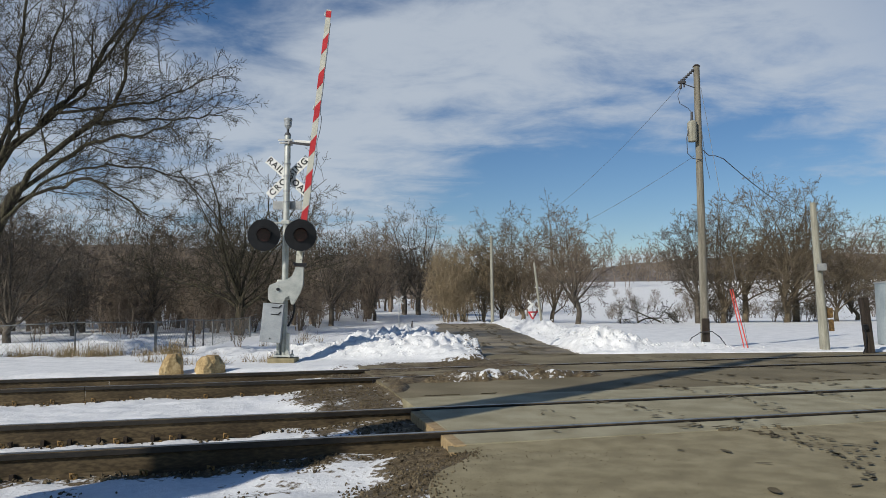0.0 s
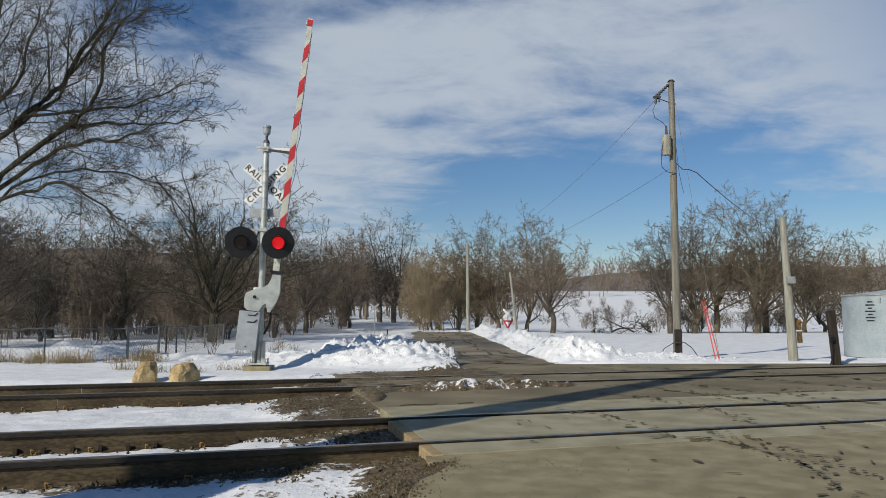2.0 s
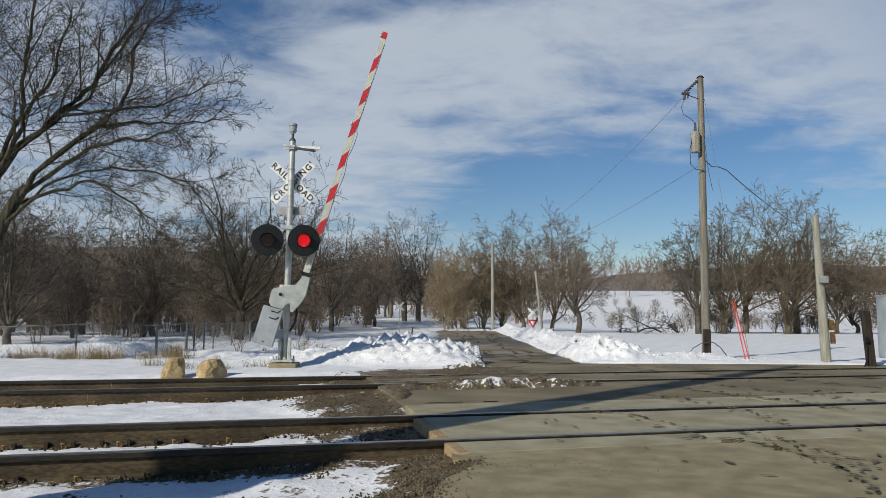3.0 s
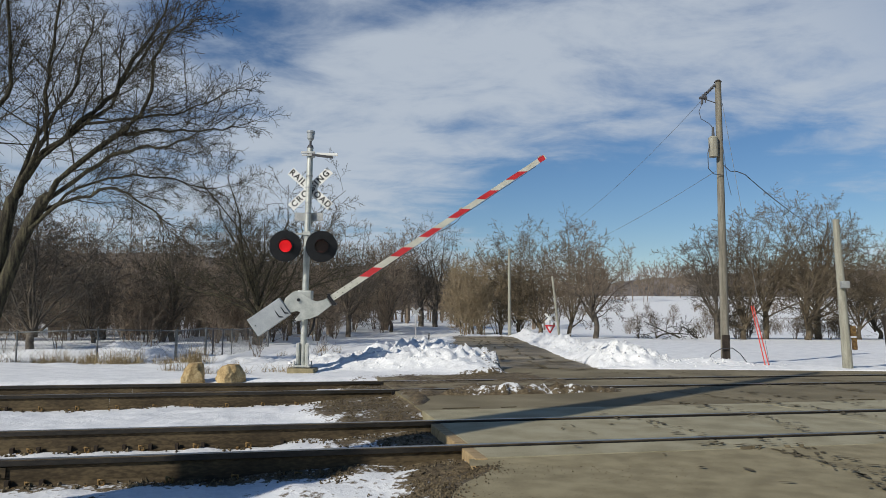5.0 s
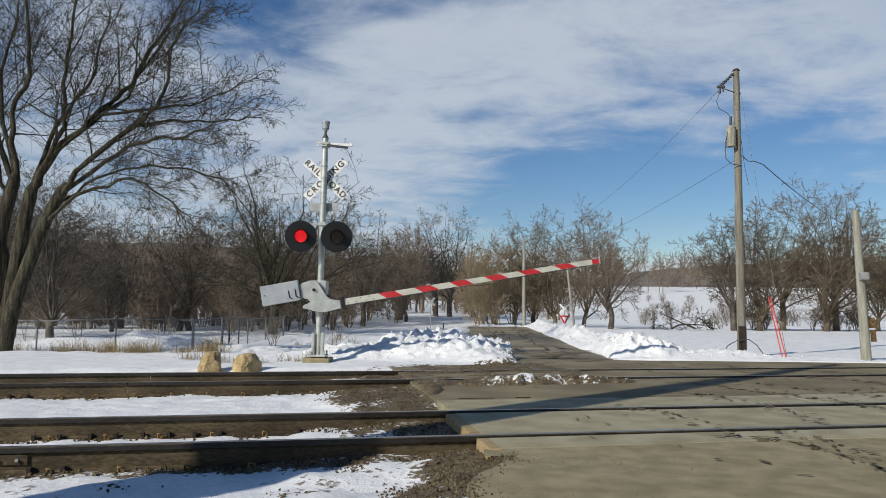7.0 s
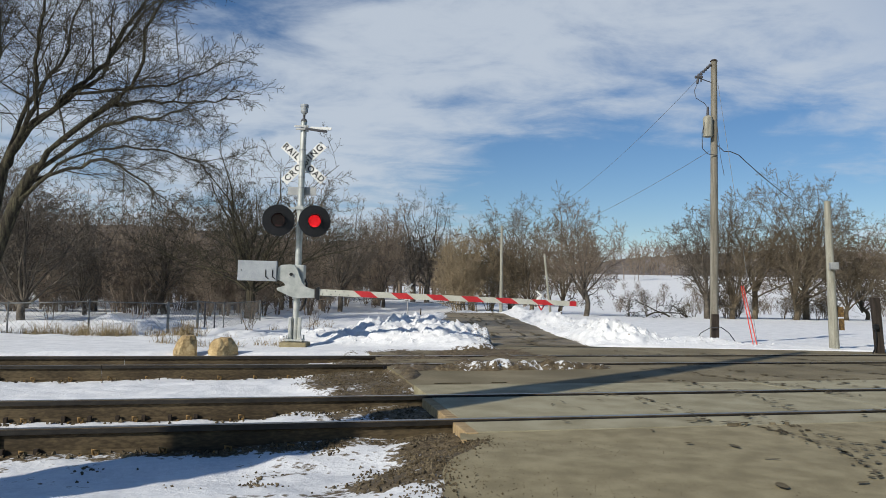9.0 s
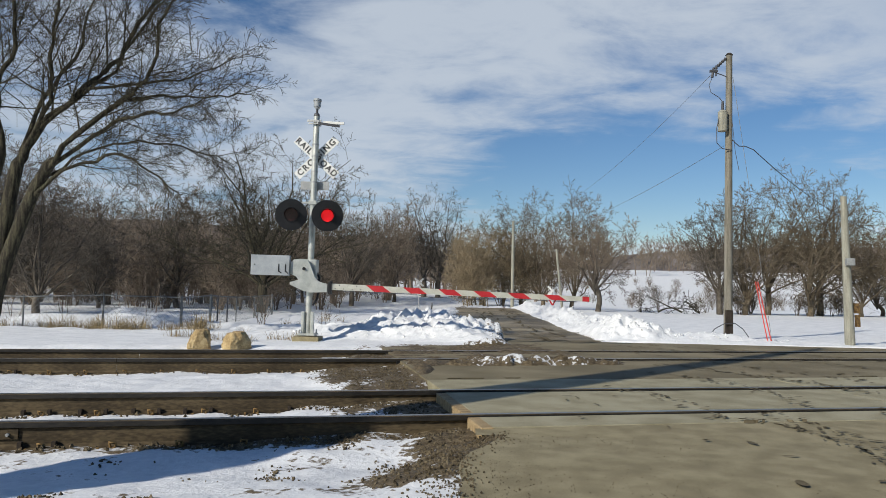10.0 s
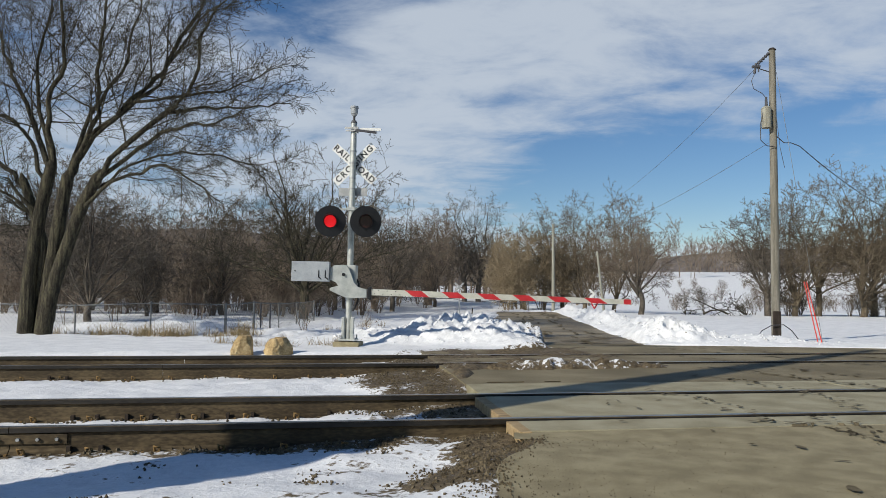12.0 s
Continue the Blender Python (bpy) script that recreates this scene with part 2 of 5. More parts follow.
def ground_material():
    """Snow, with mud and ballast where the dirt value of the mesh is high."""
    m = bpy.data.materials.new("snow_and_mud")
    m.use_nodes = True
    nodes, links = m.node_tree.nodes, m.node_tree.links
    bsdf = nodes["Principled BSDF"]
    co = nodes.new("ShaderNodeTexCoord")

    def noise_node(scale, detail=6.0):
        n = nodes.new("ShaderNodeTexNoise")
        n.inputs["Scale"].default_value, n.inputs["Detail"].default_value = scale, detail
        links.new(co.outputs["Object"], n.inputs["Vector"])
        return n.outputs[0]

    def calc(op, a, b):
        n = nodes.new("ShaderNodeMath")
        n.operation = op
        for i, v in enumerate((a, b)):
            if isinstance(v, (int, float)):
                n.inputs[i].default_value = v
            else:
                links.new(v, n.inputs[i])
        return n.outputs[0]

    def ramp(v, stops):
        n = nodes.new("ShaderNodeValToRGB")
        e = n.color_ramp.elements
        while len(e) < len(stops):
            e.new(0.5)
        for i, (p, c) in enumerate(stops):
            e[i].position, e[i].color = p, (*c, 1)
        links.new(v, n.inputs[0])
        return n.outputs[0]

    at = nodes.new("ShaderNodeAttribute")
    at.attribute_name = "dirt"
    n1, n2, n3 = noise_node(2.6), noise_node(17.0), noise_node(70.0)
    edge = calc("ADD", calc("ADD", at.outputs["Fac"], calc("MULTIPLY", calc("SUBTRACT", n1, 0.5), 0.9)), calc("MULTIPLY", calc("SUBTRACT", n2, 0.5), 0.9))
    mask = nodes.new("ShaderNodeMapRange")
    mask.inputs["From Min"].default_value, mask.inputs["From Max"].default_value = 0.44, 0.56
    links.new(edge, mask.inputs["Value"])
    snow = ramp(calc("ADD", calc("MULTIPLY", n1, 0.6), calc("MULTIPLY", n2, 0.4)), [(0.3, (0.62, 0.625, 0.62)), (0.52, (0.77, 0.77, 0.755)), (0.7, (0.87, 0.865, 0.845))])
    mud = ramp(calc("ADD", calc("MULTIPLY", n2, 0.5), calc("MULTIPLY", n3, 0.5)), [(0.36, (0.036, 0.026, 0.014)), (0.5, (0.10, 0.074, 0.041)), (0.66, (0.22, 0.174, 0.106))])
    mix = nodes.new("ShaderNodeMix")
    mix.data_type = "RGBA"
    links.new(mask.outputs[0], mix.inputs["Factor"])
    links.new(snow, mix.inputs["A"])
    links.new(mud, mix.inputs["B"])
    links.new(mix.outputs["Result"], bsdf.inputs["Base Color"])
    bsdf.inputs["Roughness"].default_value = 0.7
    bsdf.inputs["Specular IOR Level"].default_value = 0.25
    bp = nodes.new("ShaderNodeBump")
    bp.inputs["Strength"].default_value, bp.inputs["Distance"].default_value = 0.55, 0.022
    links.new(calc("ADD", n2, calc("MULTIPLY", n3, 0.4)), bp.inputs["Height"])
    links.new(bp.outputs[0], bsdf.inputs["Normal"])
    return m


GROUND = ground_material()

# ---- building blocks ----


def mesh_of(name, verts, faces, mat, smooth=False):
    me = bpy.data.meshes.new(name)
    me.from_pydata(verts, [], faces)
    me.materials.append(mat)
    if smooth:
        me.shade_smooth()
    return me


def part(name, bm, mat, parent=None, label="", at=None, smooth=False):
    """One bmesh as one mesh object, under a thing or a part."""
    me = bpy.data.meshes.new(name)
    bmesh.ops.recalc_face_normals(bm, faces=bm.faces[:])
    bm.to_mesh(me)
    bm.free()
    me.materials.append(mat)
    if smooth:
        me.shade_smooth()
    ob = new(name, me)
    ob.parent = parent
    if at is not None:
        ob.matrix_basis = at
    if label:
        ob["label"] = label
    return ob


def thing(name, at, label, category, group="", kind=""):
    ob = new(name)
    ob.empty_display_size = 0.1
    ob.matrix_basis = at
    return tagged(ob, label, category, group, kind)


def add_box(bm, c, s, bevel=0.0, m=None):
    r = bmesh.ops.create_cube(bm, size=1.0)
    vs = r["verts"]
    bmesh.ops.transform(bm, matrix=(m or Matrix()) @ Matrix.Translation(c) @ Matrix.Diagonal((*s, 1)), verts=vs)
    if bevel:
        edges = list({e for v in vs for e in v.link_edges})
        bmesh.ops.bevel(bm, geom=edges, offset=bevel, segments=2, affect="EDGES", profile=0.7)
    return bm


def add_tube(bm, p0, p1, r0, r1=None, n=12, caps=True):
    r1 = r0 if r1 is None else r1
    p0, p1 = Vector(p0), Vector(p1)
    d = p1 - p0
    q = d.to_track_quat("Z", "Y").to_matrix().to_4x4()
    bmesh.ops.create_cone(bm, cap_ends=caps, segments=n, radius1=r0, radius2=r1, depth=d.length, matrix=Matrix.Translation((p0 + p1) / 2) @ q)
    return bm


def add_prism(bm, pts, y0, y1):
    """A plate: an outline in x and z, from y0 to y1."""
    a = [bm.verts.new((x, y0, z)) for x, z in pts]
    b = [bm.verts.new((x, y1, z)) for x, z in pts]
    bm.faces.new(a)
    bm.faces.new(b[::-1])
    for i in range(len(pts)):
        j = (i + 1) % len(pts)
        bm.faces.new((a[i], b[i], b[j], a[j]))
    return bm


def add_wire(bm, pts, r, n=5):
    rings = []
    for i, p in enumerate(pts):
        d = (pts[min(i + 1, len(pts) - 1)] - pts[max(i - 1, 0)]).normalized()
        a = d.cross(Vector((0.31, 0.87, 0.38))).normalized()
        b = d.cross(a)
        rings.append([bm.verts.new(p + a * (r * math.cos(2 * math.pi * k / n)) + b * (r * math.sin(2 * math.pi * k / n))) for k in range(n)])
    for lower, upper in zip(rings, rings[1:]):
        for k in range(n):
            bm.faces.new((lower[k], lower[(k + 1) % n], upper[(k + 1) % n], upper[k]))
    return bm


def sag(a, b, drop, n=14):
    a, b = Vector(a), Vector(b)
    return [a.lerp(b, i / n) - Vector((0, 0, drop * 4 * (i / n) * (1 - i / n))) for i in range(n + 1)]


def B():
    return bmesh.new()


def nz(x, y, s, seed=0.0):
    return noise.noise(Vector((x * s + seed * 7.3, y * s - seed * 3.1, seed)))


def sstep(a, b, v):
    t = min(1.0, max(0.0, (v - a) / (b - a)))
    return t * t * (3 - 2 * t)


# ---- the line of the railway: u along it, v across it ----
TURN = radians(13.2)
CU, SU = math.cos(TURN), math.sin(TURN)
ORIGIN = Vector((0.0, 6.45, 0.0))
RAILS = (0.0, 1.53, 5.04, 6.55)


def uv(x, y):
    dx, dy = x - ORIGIN.x, y - ORIGIN.y
    return dx * CU + dy * SU, -dx * SU + dy * CU


def xy(u, v):
    return ORIGIN.x + u * CU - v * SU, ORIGIN.y + u * SU + v * CU


RAILWAY = pose(*ORIGIN, 0, 0, math.degrees(TURN))


def road_left(y):
    """Where the paving begins, to the east of the snow."""
    if y < 5.75:
        return -0.12 + 0.32 * sstep(4.8, 5.8, y) + 0.07 * nz(y, 0, 2.0, 3)
    if y < 13.6:
        return (0.05 - (y - ORIGIN.y) * SU) / CU
    return -1.6 + 2.45 * sstep(13.8, 15.1, y) - 0.75 * sstep(16.4, 20.0, y) - 0.2 * sstep(20, 30, y) + 0.14 * nz(y, 1, 0.9, 4)


def road_right(y):
    return 80.0 if y < 16.6 else 3.15 + 0.15 * nz(y, 2, 0.5, 5)


def lump(x, y, cx, cy, rx, ry, turn=0.0):
    c, s = math.cos(turn), math.sin(turn)
    dx, dy = x - cx, y - cy
    a, b = (dx * c + dy * s) / rx, (-dx * s + dy * c) / ry
    return math.exp(-(a * a + b * b))


def ground_height(x, y):
    """Height of the snow and earth, and how much of it is bare."""
    u, v = uv(x, y)
    z = -0.02 + 0.03 * nz(x, y, 0.35, 1) + 0.012 * nz(x, y, 1.7, 2)
    dirt = 0.0
    # the bed of the tracks
    bed = sstep(-1.0, -0.25, v) * (1 - sstep(6.9, 7.7, v))
    z = z * (1 - bed) + bed * (-0.215 + 0.02 * nz(x, y, 2.5, 5) + 0.03 * nz(x, y, 0.9, 15))
    if v < -0.25:
        z += -0.24 * sstep(-3.0, -0.5, v) * (1 - bed)
        z -= 0.03 * sstep(0.5, 2.5, -v)
    between = sstep(5.1, 5.4, v) * (1 - sstep(6.2, 6.45, v))
    z += 0.06 * between
    middle = sstep(2.1, 2.9, v) * (1 - sstep(4.2, 4.9, v))
    z += 0.035 * middle
    # mud and ballast where the crossing begins
    near_edge = sstep(-2.2, -0.15, u + 0.75 * nz(x, y, 0.8, 6) + 0.45 * nz(x, y, 2.6, 7))
    if u < 0.4 and -1.9 < v < 7.3:
        dirt = max(dirt, near_edge * 0.74)
        z += 0.10 * near_edge * bed
    if v < 0:
        dirt = max(dirt, 0.78 * sstep(-1.1, -0.05, u + 0.3 * nz(x, y, 1.2, 8)) * (1 - sstep(2.4, 3.4, -v)))
        dirt = max(dirt, 0.62 * sstep(-0.42, -0.15, v), 0.27 + 0.30 * nz(x, y, 1.1, 36) + 0.24 * nz(x, y, 4.0, 37))
    for r in RAILS:
        dirt = max(dirt, 0.55 * math.exp(-((v - r) / 0.13) ** 2))
    # ground to the north falls away, then rises under the woods
    far = sstep(15.5, 24, y)
    left = 1 - sstep(-4.0, 1.0, x)
    z += far * (-0.36 * left - 0.08 * (1 - left))
    z += left * (1.1 * sstep(48, 85, y) + 2.5 * sstep(85, 200, y))
    right = sstep(2, 9, x)
    z += right * (-0.25 * sstep(48, 60, y) + 7.5 * sstep(75, 190, y))
    z += (1 - left) * (1 - right) * (0.4 * sstep(55, 90, y))
    # ploughed banks beside the road
    crag = 0.5 + 0.34 * nz(x, y, 2.0, 9) + 0.36 * (0.5 - 2.0 * abs(nz(x, y, 3.6, 10))) + 0.45 * nz(x, y, 7.0, 33)
    banks = 0.46 * lump(x, y, -0.8, 17.3, 1.7, 1.1, 0.15) + 0.30 * lump(x, y, -2.6, 16.9, 1.8, 0.9, 0.1) + 0.26 * lump(x, y, 0.35, 16.4, 0.9, 0.55, 0.3)
    banks += 0.50 * lump(x, y, -1.3, 21.0, 1.3, 1.6) + 0.42 * lump(x, y, -0.9, 26.5, 0.9, 4.5) + 0.32 * lump(x, y, -3.4, 21.8, 2.0, 1.0) + 0.3 * lump(x, y, -1.0, 38, 0.8, 6)
    banks += 0.26 * lump(x, y, -0.45, 15.75, 1.0, 0.6, 0.1) + 0.16 * lump(x, y, 0.45, 15.05, 0.55, 0.4, -0.3) + 0.2 * lump(x, y, -1.9, 15.9, 1.0, 0.5)
    banks += 0.55 * lump(x, y, -11.5, 25.0, 2.4, 1.2) + 0.30 * lump(x, y, -14.5, 24.0, 2.0, 1.0) + 0.25 * lump(x, y, -6.5, 20.5, 1.8, 1.0)
    banks += 0.22 * lump(x, y, 1.4, 46.2, 2.6, 0.8)
    run = sstep(16.4, 18.5, y) * (1 - sstep(44, 50, y))
    banks += run * 0.58 * math.exp(-((x - 4.15) / 0.75) ** 2) * (0.8 + 0.5 * nz(y, 0, 0.4, 11))
    banks += 0.30 * math.exp(-((y - 17.6) / 0.65) ** 2) * sstep(3.0, 4.2, x) * (0.7 + 0.5 * nz(x, 0, 0.6, 12)) * (1 - 0.7 * sstep(6.2, 7.5, x))
    z += banks * (0.55 + 0.75 * crag)
    if banks > 0.12:
        dirt = max(dirt, 0.16 + 0.22 * nz(x, y, 1.4, 38) + 0.2 * nz(x, y, 6.0, 39))
    # trodden hollow by the signal
    z -= 0.18 * lump(x, y, -2.7, 18.0, 0.7, 1.3) + 0.12 * lump(x, y, -3.9, 20, 1.5, 0.7)
    rough = sstep(15.0, 17.0, y) * (1 - sstep(40, 55, y))
    z += rough * (0.07 * nz(x, y, 0.9, 13) + 0.045 * nz(x, y, 2.2, 35) + 0.025 * nz(x, y, 5.0, 14)) * (1 - 0.6 * right)
    if y < 13.5:
        z += 0.016 * nz(x, y, 4.5, 16) + 0.010 * nz(x, y, 11.0, 17)
    # slush along the far track, on the road
    ridge = 0.17 * math.exp(-((v - 4.35) / 0.32) ** 2) * sstep(0.3, 1.2, u) * (1 - sstep(3.0, 4.2, u))
    # below the paving
    inside = sstep(-0.10, 0.12, x - road_left(y)) * sstep(-0.10, 0.12, road_right(y) - x) * (1 - sstep(44.0, 45.0, y))
    if y < 5.75:
        inside = sstep(-0.02, 0.5, x - road_left(y))
        away = sstep(-0.05, 0.75, road_left(y) - x + 0.15 * nz(x, y, 2.0, 27))
        z = z * away + (-0.038 + 0.012 * nz(x, y, 5.0, 28)) * (1 - away)
    mire = sstep(4.0, 4.6, v) * (1 - sstep(8.2, 9.6, v)) * (1 - sstep(3.0, 5.6, u + 0.9 * nz(x, y, 0.7, 18)))
    if 2.5 < v < 5.2:
        mire = max(mire, 1.15 * (1 - sstep(-0.15, 0.15, u - 0.1 - 0.30 * (v - 2.57) + 0.12 * nz(x, y, 2.0, 34))))
    under = -0.16 + mire * (0.142 + 0.04 * nz(x, y, 1.6, 19) + 0.04 * nz(x * 0.3, y, 4.0, 20) + 0.02 * nz(x, y, 9.0, 29)) + ridge * (0.35 + 0.8 * crag + 0.8 * nz(x, y, 7.0, 30))
    z = z * (1 - inside) + under * inside
    if inside > 0.02:
        dirt = max(dirt, 0.85 * inside - (1.8 * ridge * (0.9 + 0.7 * nz(x, y, 4.0, 32)) if ridge > 0.03 else 0.0) - 0.25 * mire * max(0.0, nz(x, y, 1.1, 24)))
    skirt = math.exp(-((x - road_left(y)) / 0.7) ** 2) if 13.0 < y < 50 else 0.0
    dirt = max(dirt, 0.5 * skirt)
    if 13.0 < y < 15.3 and -2.6 < x < 1.2:
        dirt = max(dirt, 0.62 * lump(x, y, -0.6, 14.1, 1.7, 0.75))
    return z, dirt


def spaced(dense0, dense1, step, low, high, grow=1.14):
    out = list(np.arange(dense0, dense1, step))
    s, p = step, dense1
    while p < high:
        out.append(p)
        s *= grow
        p += s
    out.append(high)
    s, p, down = step, dense0 - step, []
    while p > low:
        down.append(p)
        s *= grow
        p -= s
    return [low] + down[::-1] + out


def ground():
    xs, ys = spaced(-6.5, 5.0, 0.07, -600, 600, 1.10), spaced(3.2, 19.0, 0.07, -60, 900, 1.035)
    verts, dirts = [], []
    for y in ys:
        for x in xs:
            z, d = ground_height(x, y)
            verts.append((x, y, z))
            dirts.append(d)
    w = len(xs)
    faces = [(j * w + i, j * w + i + 1, (j + 1) * w + i + 1, (j + 1) * w + i) for j in range(len(ys) - 1) for i in range(w - 1)]
    me = mesh_of("ground", verts, faces, GROUND, True)
    me.attributes.new("dirt", "FLOAT", "POINT").data.foreach_set("value", dirts)
    return tagged(new("ground", me), "snow-covered ground with trampled, muddy patches by the crossing", "ground", kind="structure")


ground()

# ---- paving ----


def slab_grid(name, us, edge_low, edge_high, z, mat, label, rows=6, step_noise=0.008, thick=0.14):
    """A paved strip between two edges, given as functions of the first coordinate."""
    verts, faces = [], []
    for u in us:
        a, b = edge_low(u), edge_high(u)
        for k in range(rows + 1):
            v = a + (b - a) * k / rows
            verts.append((u, v, z + step_noise * nz(u, v, 0.7, 21)))
        verts.append((u, a, z - thick))
        verts.append((u, b, z - thick))
    w = rows + 3
    for i in range(len(us) - 1):
        for k in range(rows):
            faces.append((i * w + k, (i + 1) * w + k, (i + 1) * w + k + 1, i * w + k + 1))
        faces.append((i * w, i * w + rows + 1, (i + 1) * w + rows + 1, (i + 1) * w))
        faces.append((i * w + rows, (i + 1) * w + rows, (i + 1) * w + rows + 2, i * w + rows + 2))
    faces.append(tuple(range(rows + 1)) + (rows + 2, rows + 1))
    me = mesh_of(name, verts, faces, mat)
    ob = new(name, me)
    return tagged(ob, label, "pavement", kind="structure")


def paving():
    U = list(np.arange(0.05, 8, 0.25)) + list(np.arange(8, 60, 2.0))
    # asphalt apron in the foreground, with its ragged west edge
    ys = list(np.arange(-30, 2, 2.0)) + list(np.arange(2, 5.8, 0.12))
    verts, faces, cols = [], [], 40
    for y in ys:
        x0 = road_left(y)
        for k in range(cols + 1):
            x = x0 + (60 - x0) * (k / cols) ** 2.2
            verts.append((x, y, -0.035 - 0.012 * max(0, 5 - y) * 0.3 + 0.008 * nz(x, y, 0.8, 22)))
    w = cols + 1
    faces = [(j * w + i, j * w + i + 1, (j + 1) * w + i + 1, (j + 1) * w + i) for j in range(len(ys) - 1) for i in range(cols)]
    # the strip up to the concrete follows the rails
    base = len(verts)
    us = list(np.arange(-0.1, 10, 0.2)) + list(np.arange(10, 60, 1.5))
    for u in us:
        for k in range(7):
            v = -0.53
            x1, y1 = xy(u, v)
            y0 = min(y1, ys[-1])
            x, y = x1 + 0.0, y0 + (y1 - y0) * k / 6
            verts.append((x, y, -0.035 + 0.013 * (k / 6) + 0.008 * nz(x, y, 0.8, 22)))
    faces += [(base + i * 7 + k, base + (i + 1) * 7 + k, base + (i + 1) * 7 + k + 1, base + i * 7 + k + 1) for i in range(len(us) - 1) for k in range(6)]
    tagged(new("pavement", mesh_of("pavement", verts, faces, APRON)), "dry tan-grey asphalt apron with cracks and gravel edge", "pavement", kind="structure")
    m = RAILWAY

    def strip(a, b, z, mat, label):
        slab_grid("pavement", U, a if callable(a) else (lambda u: a), b if callable(b) else (lambda u: b), z, mat, label).matrix_basis = m

    strip(2.57, 4.93, -0.022, ASPHALT, "worn tan asphalt between the two tracks")
    strip(5.15, 6.44, -0.018, ASPHALT, "dirty asphalt between the rails of the far track")
    strip(6.66, lambda u: max(6.7, (16.6 - ORIGIN.y - u * SU) / CU), -0.024, ASPHALT, "tan asphalt yard beyond the far track")
    # the road beyond
    ys = list(np.arange(16.55, 44.8, 0.5))
    verts, faces = [], []
    for y in ys:
        a, b = road_left(y) - 0.35, road_right(y) + 0.35
        for k in range(13):
            x = a + (b - a) * k / 12
            verts.append((x, y, -0.03 + 0.05 * sstep(20, 48, y) - 0.02 * ((k - 6) / 6) ** 2 + 0.012 * nz(x, y, 0.6, 23)))
    faces = [(j * 13 + i, j * 13 + i + 1, (j + 1) * 13 + i + 1, (j + 1) * 13 + i) for j in range(len(ys) - 1) for i in range(12)]
    tagged(new("road", mesh_of("road", verts, faces, ROAD_WET)), "narrow damp road with muddy tyre tracks between snow banks", "road", kind="structure")


def crossing_panels():
    owner = thing("crossing_surface", RAILWAY, "precast concrete crossing panels beside and between rails", "crossing", kind="structure")
    shared = {}
    for a, b in ((-0.52, -0.055), (0.115, 1.415), (1.60, 2.55)):
        u = 0.05
        while u < 26:
            length = 2.42
            key = (a, b)
            if key not in shared:
                bm = add_box(B(), (length / 2, (a + b) / 2, -0.09), (length - 0.006, b - a, 0.16), 0.012)
                me = bpy.data.meshes.new("panel")
                bm.to_mesh(me)
                bm.free()
                me.materials.append(CONCRETE)
                shared[key] = me
            ob = new("panel", shared[key])
            ob.parent = owner
            ob.matrix_basis = pose(u, 0, -0.004 - 0.004 * random.random(), 0.15 * random.uniform(-1, 1), 0, 0)
            u += length
    # timber headers at the ends
    for a, b in ((-0.56, -0.06), (0.13, 1.40)):
        part("end_timber", add_box(B(), (0.0, (a + b) / 2, -0.10), (0.11, b - a, 0.17), 0.015), PLANK, owner, "split tan end timber")
    for v, side in ((0.0, 1), (1.53, -1), (5.04, 1), (6.55, -1)):
        part("flangeway_filler", add_box(B(), (30, v + side * 0.075, -0.105), (60, 0.075, 0.10)), BLACK, owner, "dark rubber flangeway")
        part("flangeway_filler", add_box(B(), (30, v - side * 0.047, -0.09), (60, 0.018, 0.12)), BLACK, owner, "dark rubber filler strip")


def rail_profile():
    half = [(0.076, -0.186), (0.076, -0.175), (0.030, -0.160), (0.010, -0.145), (0.009, -0.06), (0.014, -0.046), (0.036, -0.037), (0.0375, -0.008), (0.030, -0.001)]
    half = [(a, b * 1.25) for a, b in half]
    return half + [(-a, b) for a, b in half[::-1]]


def rails():
    prof = rail_profile()
    for v in RAILS:
        for name, u0, u1 in (("rail", -70.0, -6.28 if v == RAILS[1] else -4.2), ("rail", -6.274 if v == RAILS[1] else -4.194, 60.0)):
            owner = thing("rail", RAILWAY @ pose(0, v, 0), "rusty steel rail with a polished running surface", "rail", "rails of two tracks")
            bm = B()
            a = [bm.verts.new((u0, p, q)) for p, q in prof]
            b = [bm.verts.new((u1, p, q)) for p, q in prof]
            n = len(prof)
            bm.faces.new(a)
            bm.faces.new(b[::-1])
            for i in range(n):
                j = (i + 1) % n
                bm.faces.new((a[i], a[j], b[j], b[i]))
            part("rail_body", bm, RAIL_RUST, owner)
            for side in (-1, 1):
                part("head_face", add_box(B(), ((u0 + u1) / 2, side * 0.0375, -0.027), (u1 - u0, 0.004, 0.040)), RAIL_HEAD, owner, "dark side of the rail head")
            part("running_surface", add_box(B(), ((u0 + u1) / 2, 0, 0.0006), (u1 - u0, 0.060, 0.0022)), RAIL_TOP, owner, "polished running surface")
            if u1 < 0 and v < 2:
                for s in (-1, 1):
                    part("joint_bar", add_box(B(), (u1, s * 0.02, -0.10), (0.9, 0.016, 0.08), 0.005), RAIL_RUST, owner, "bolted rail joint bar")
                    for k in range(6):
                        x = u1 - 0.375 + 0.15 * k
                        part("bolt", add_tube(B(), (x, s * 0.028, -0.10), (x, s * 0.05, -0.10), 0.015, n=6), GALV, owner, "bright joint bolt")


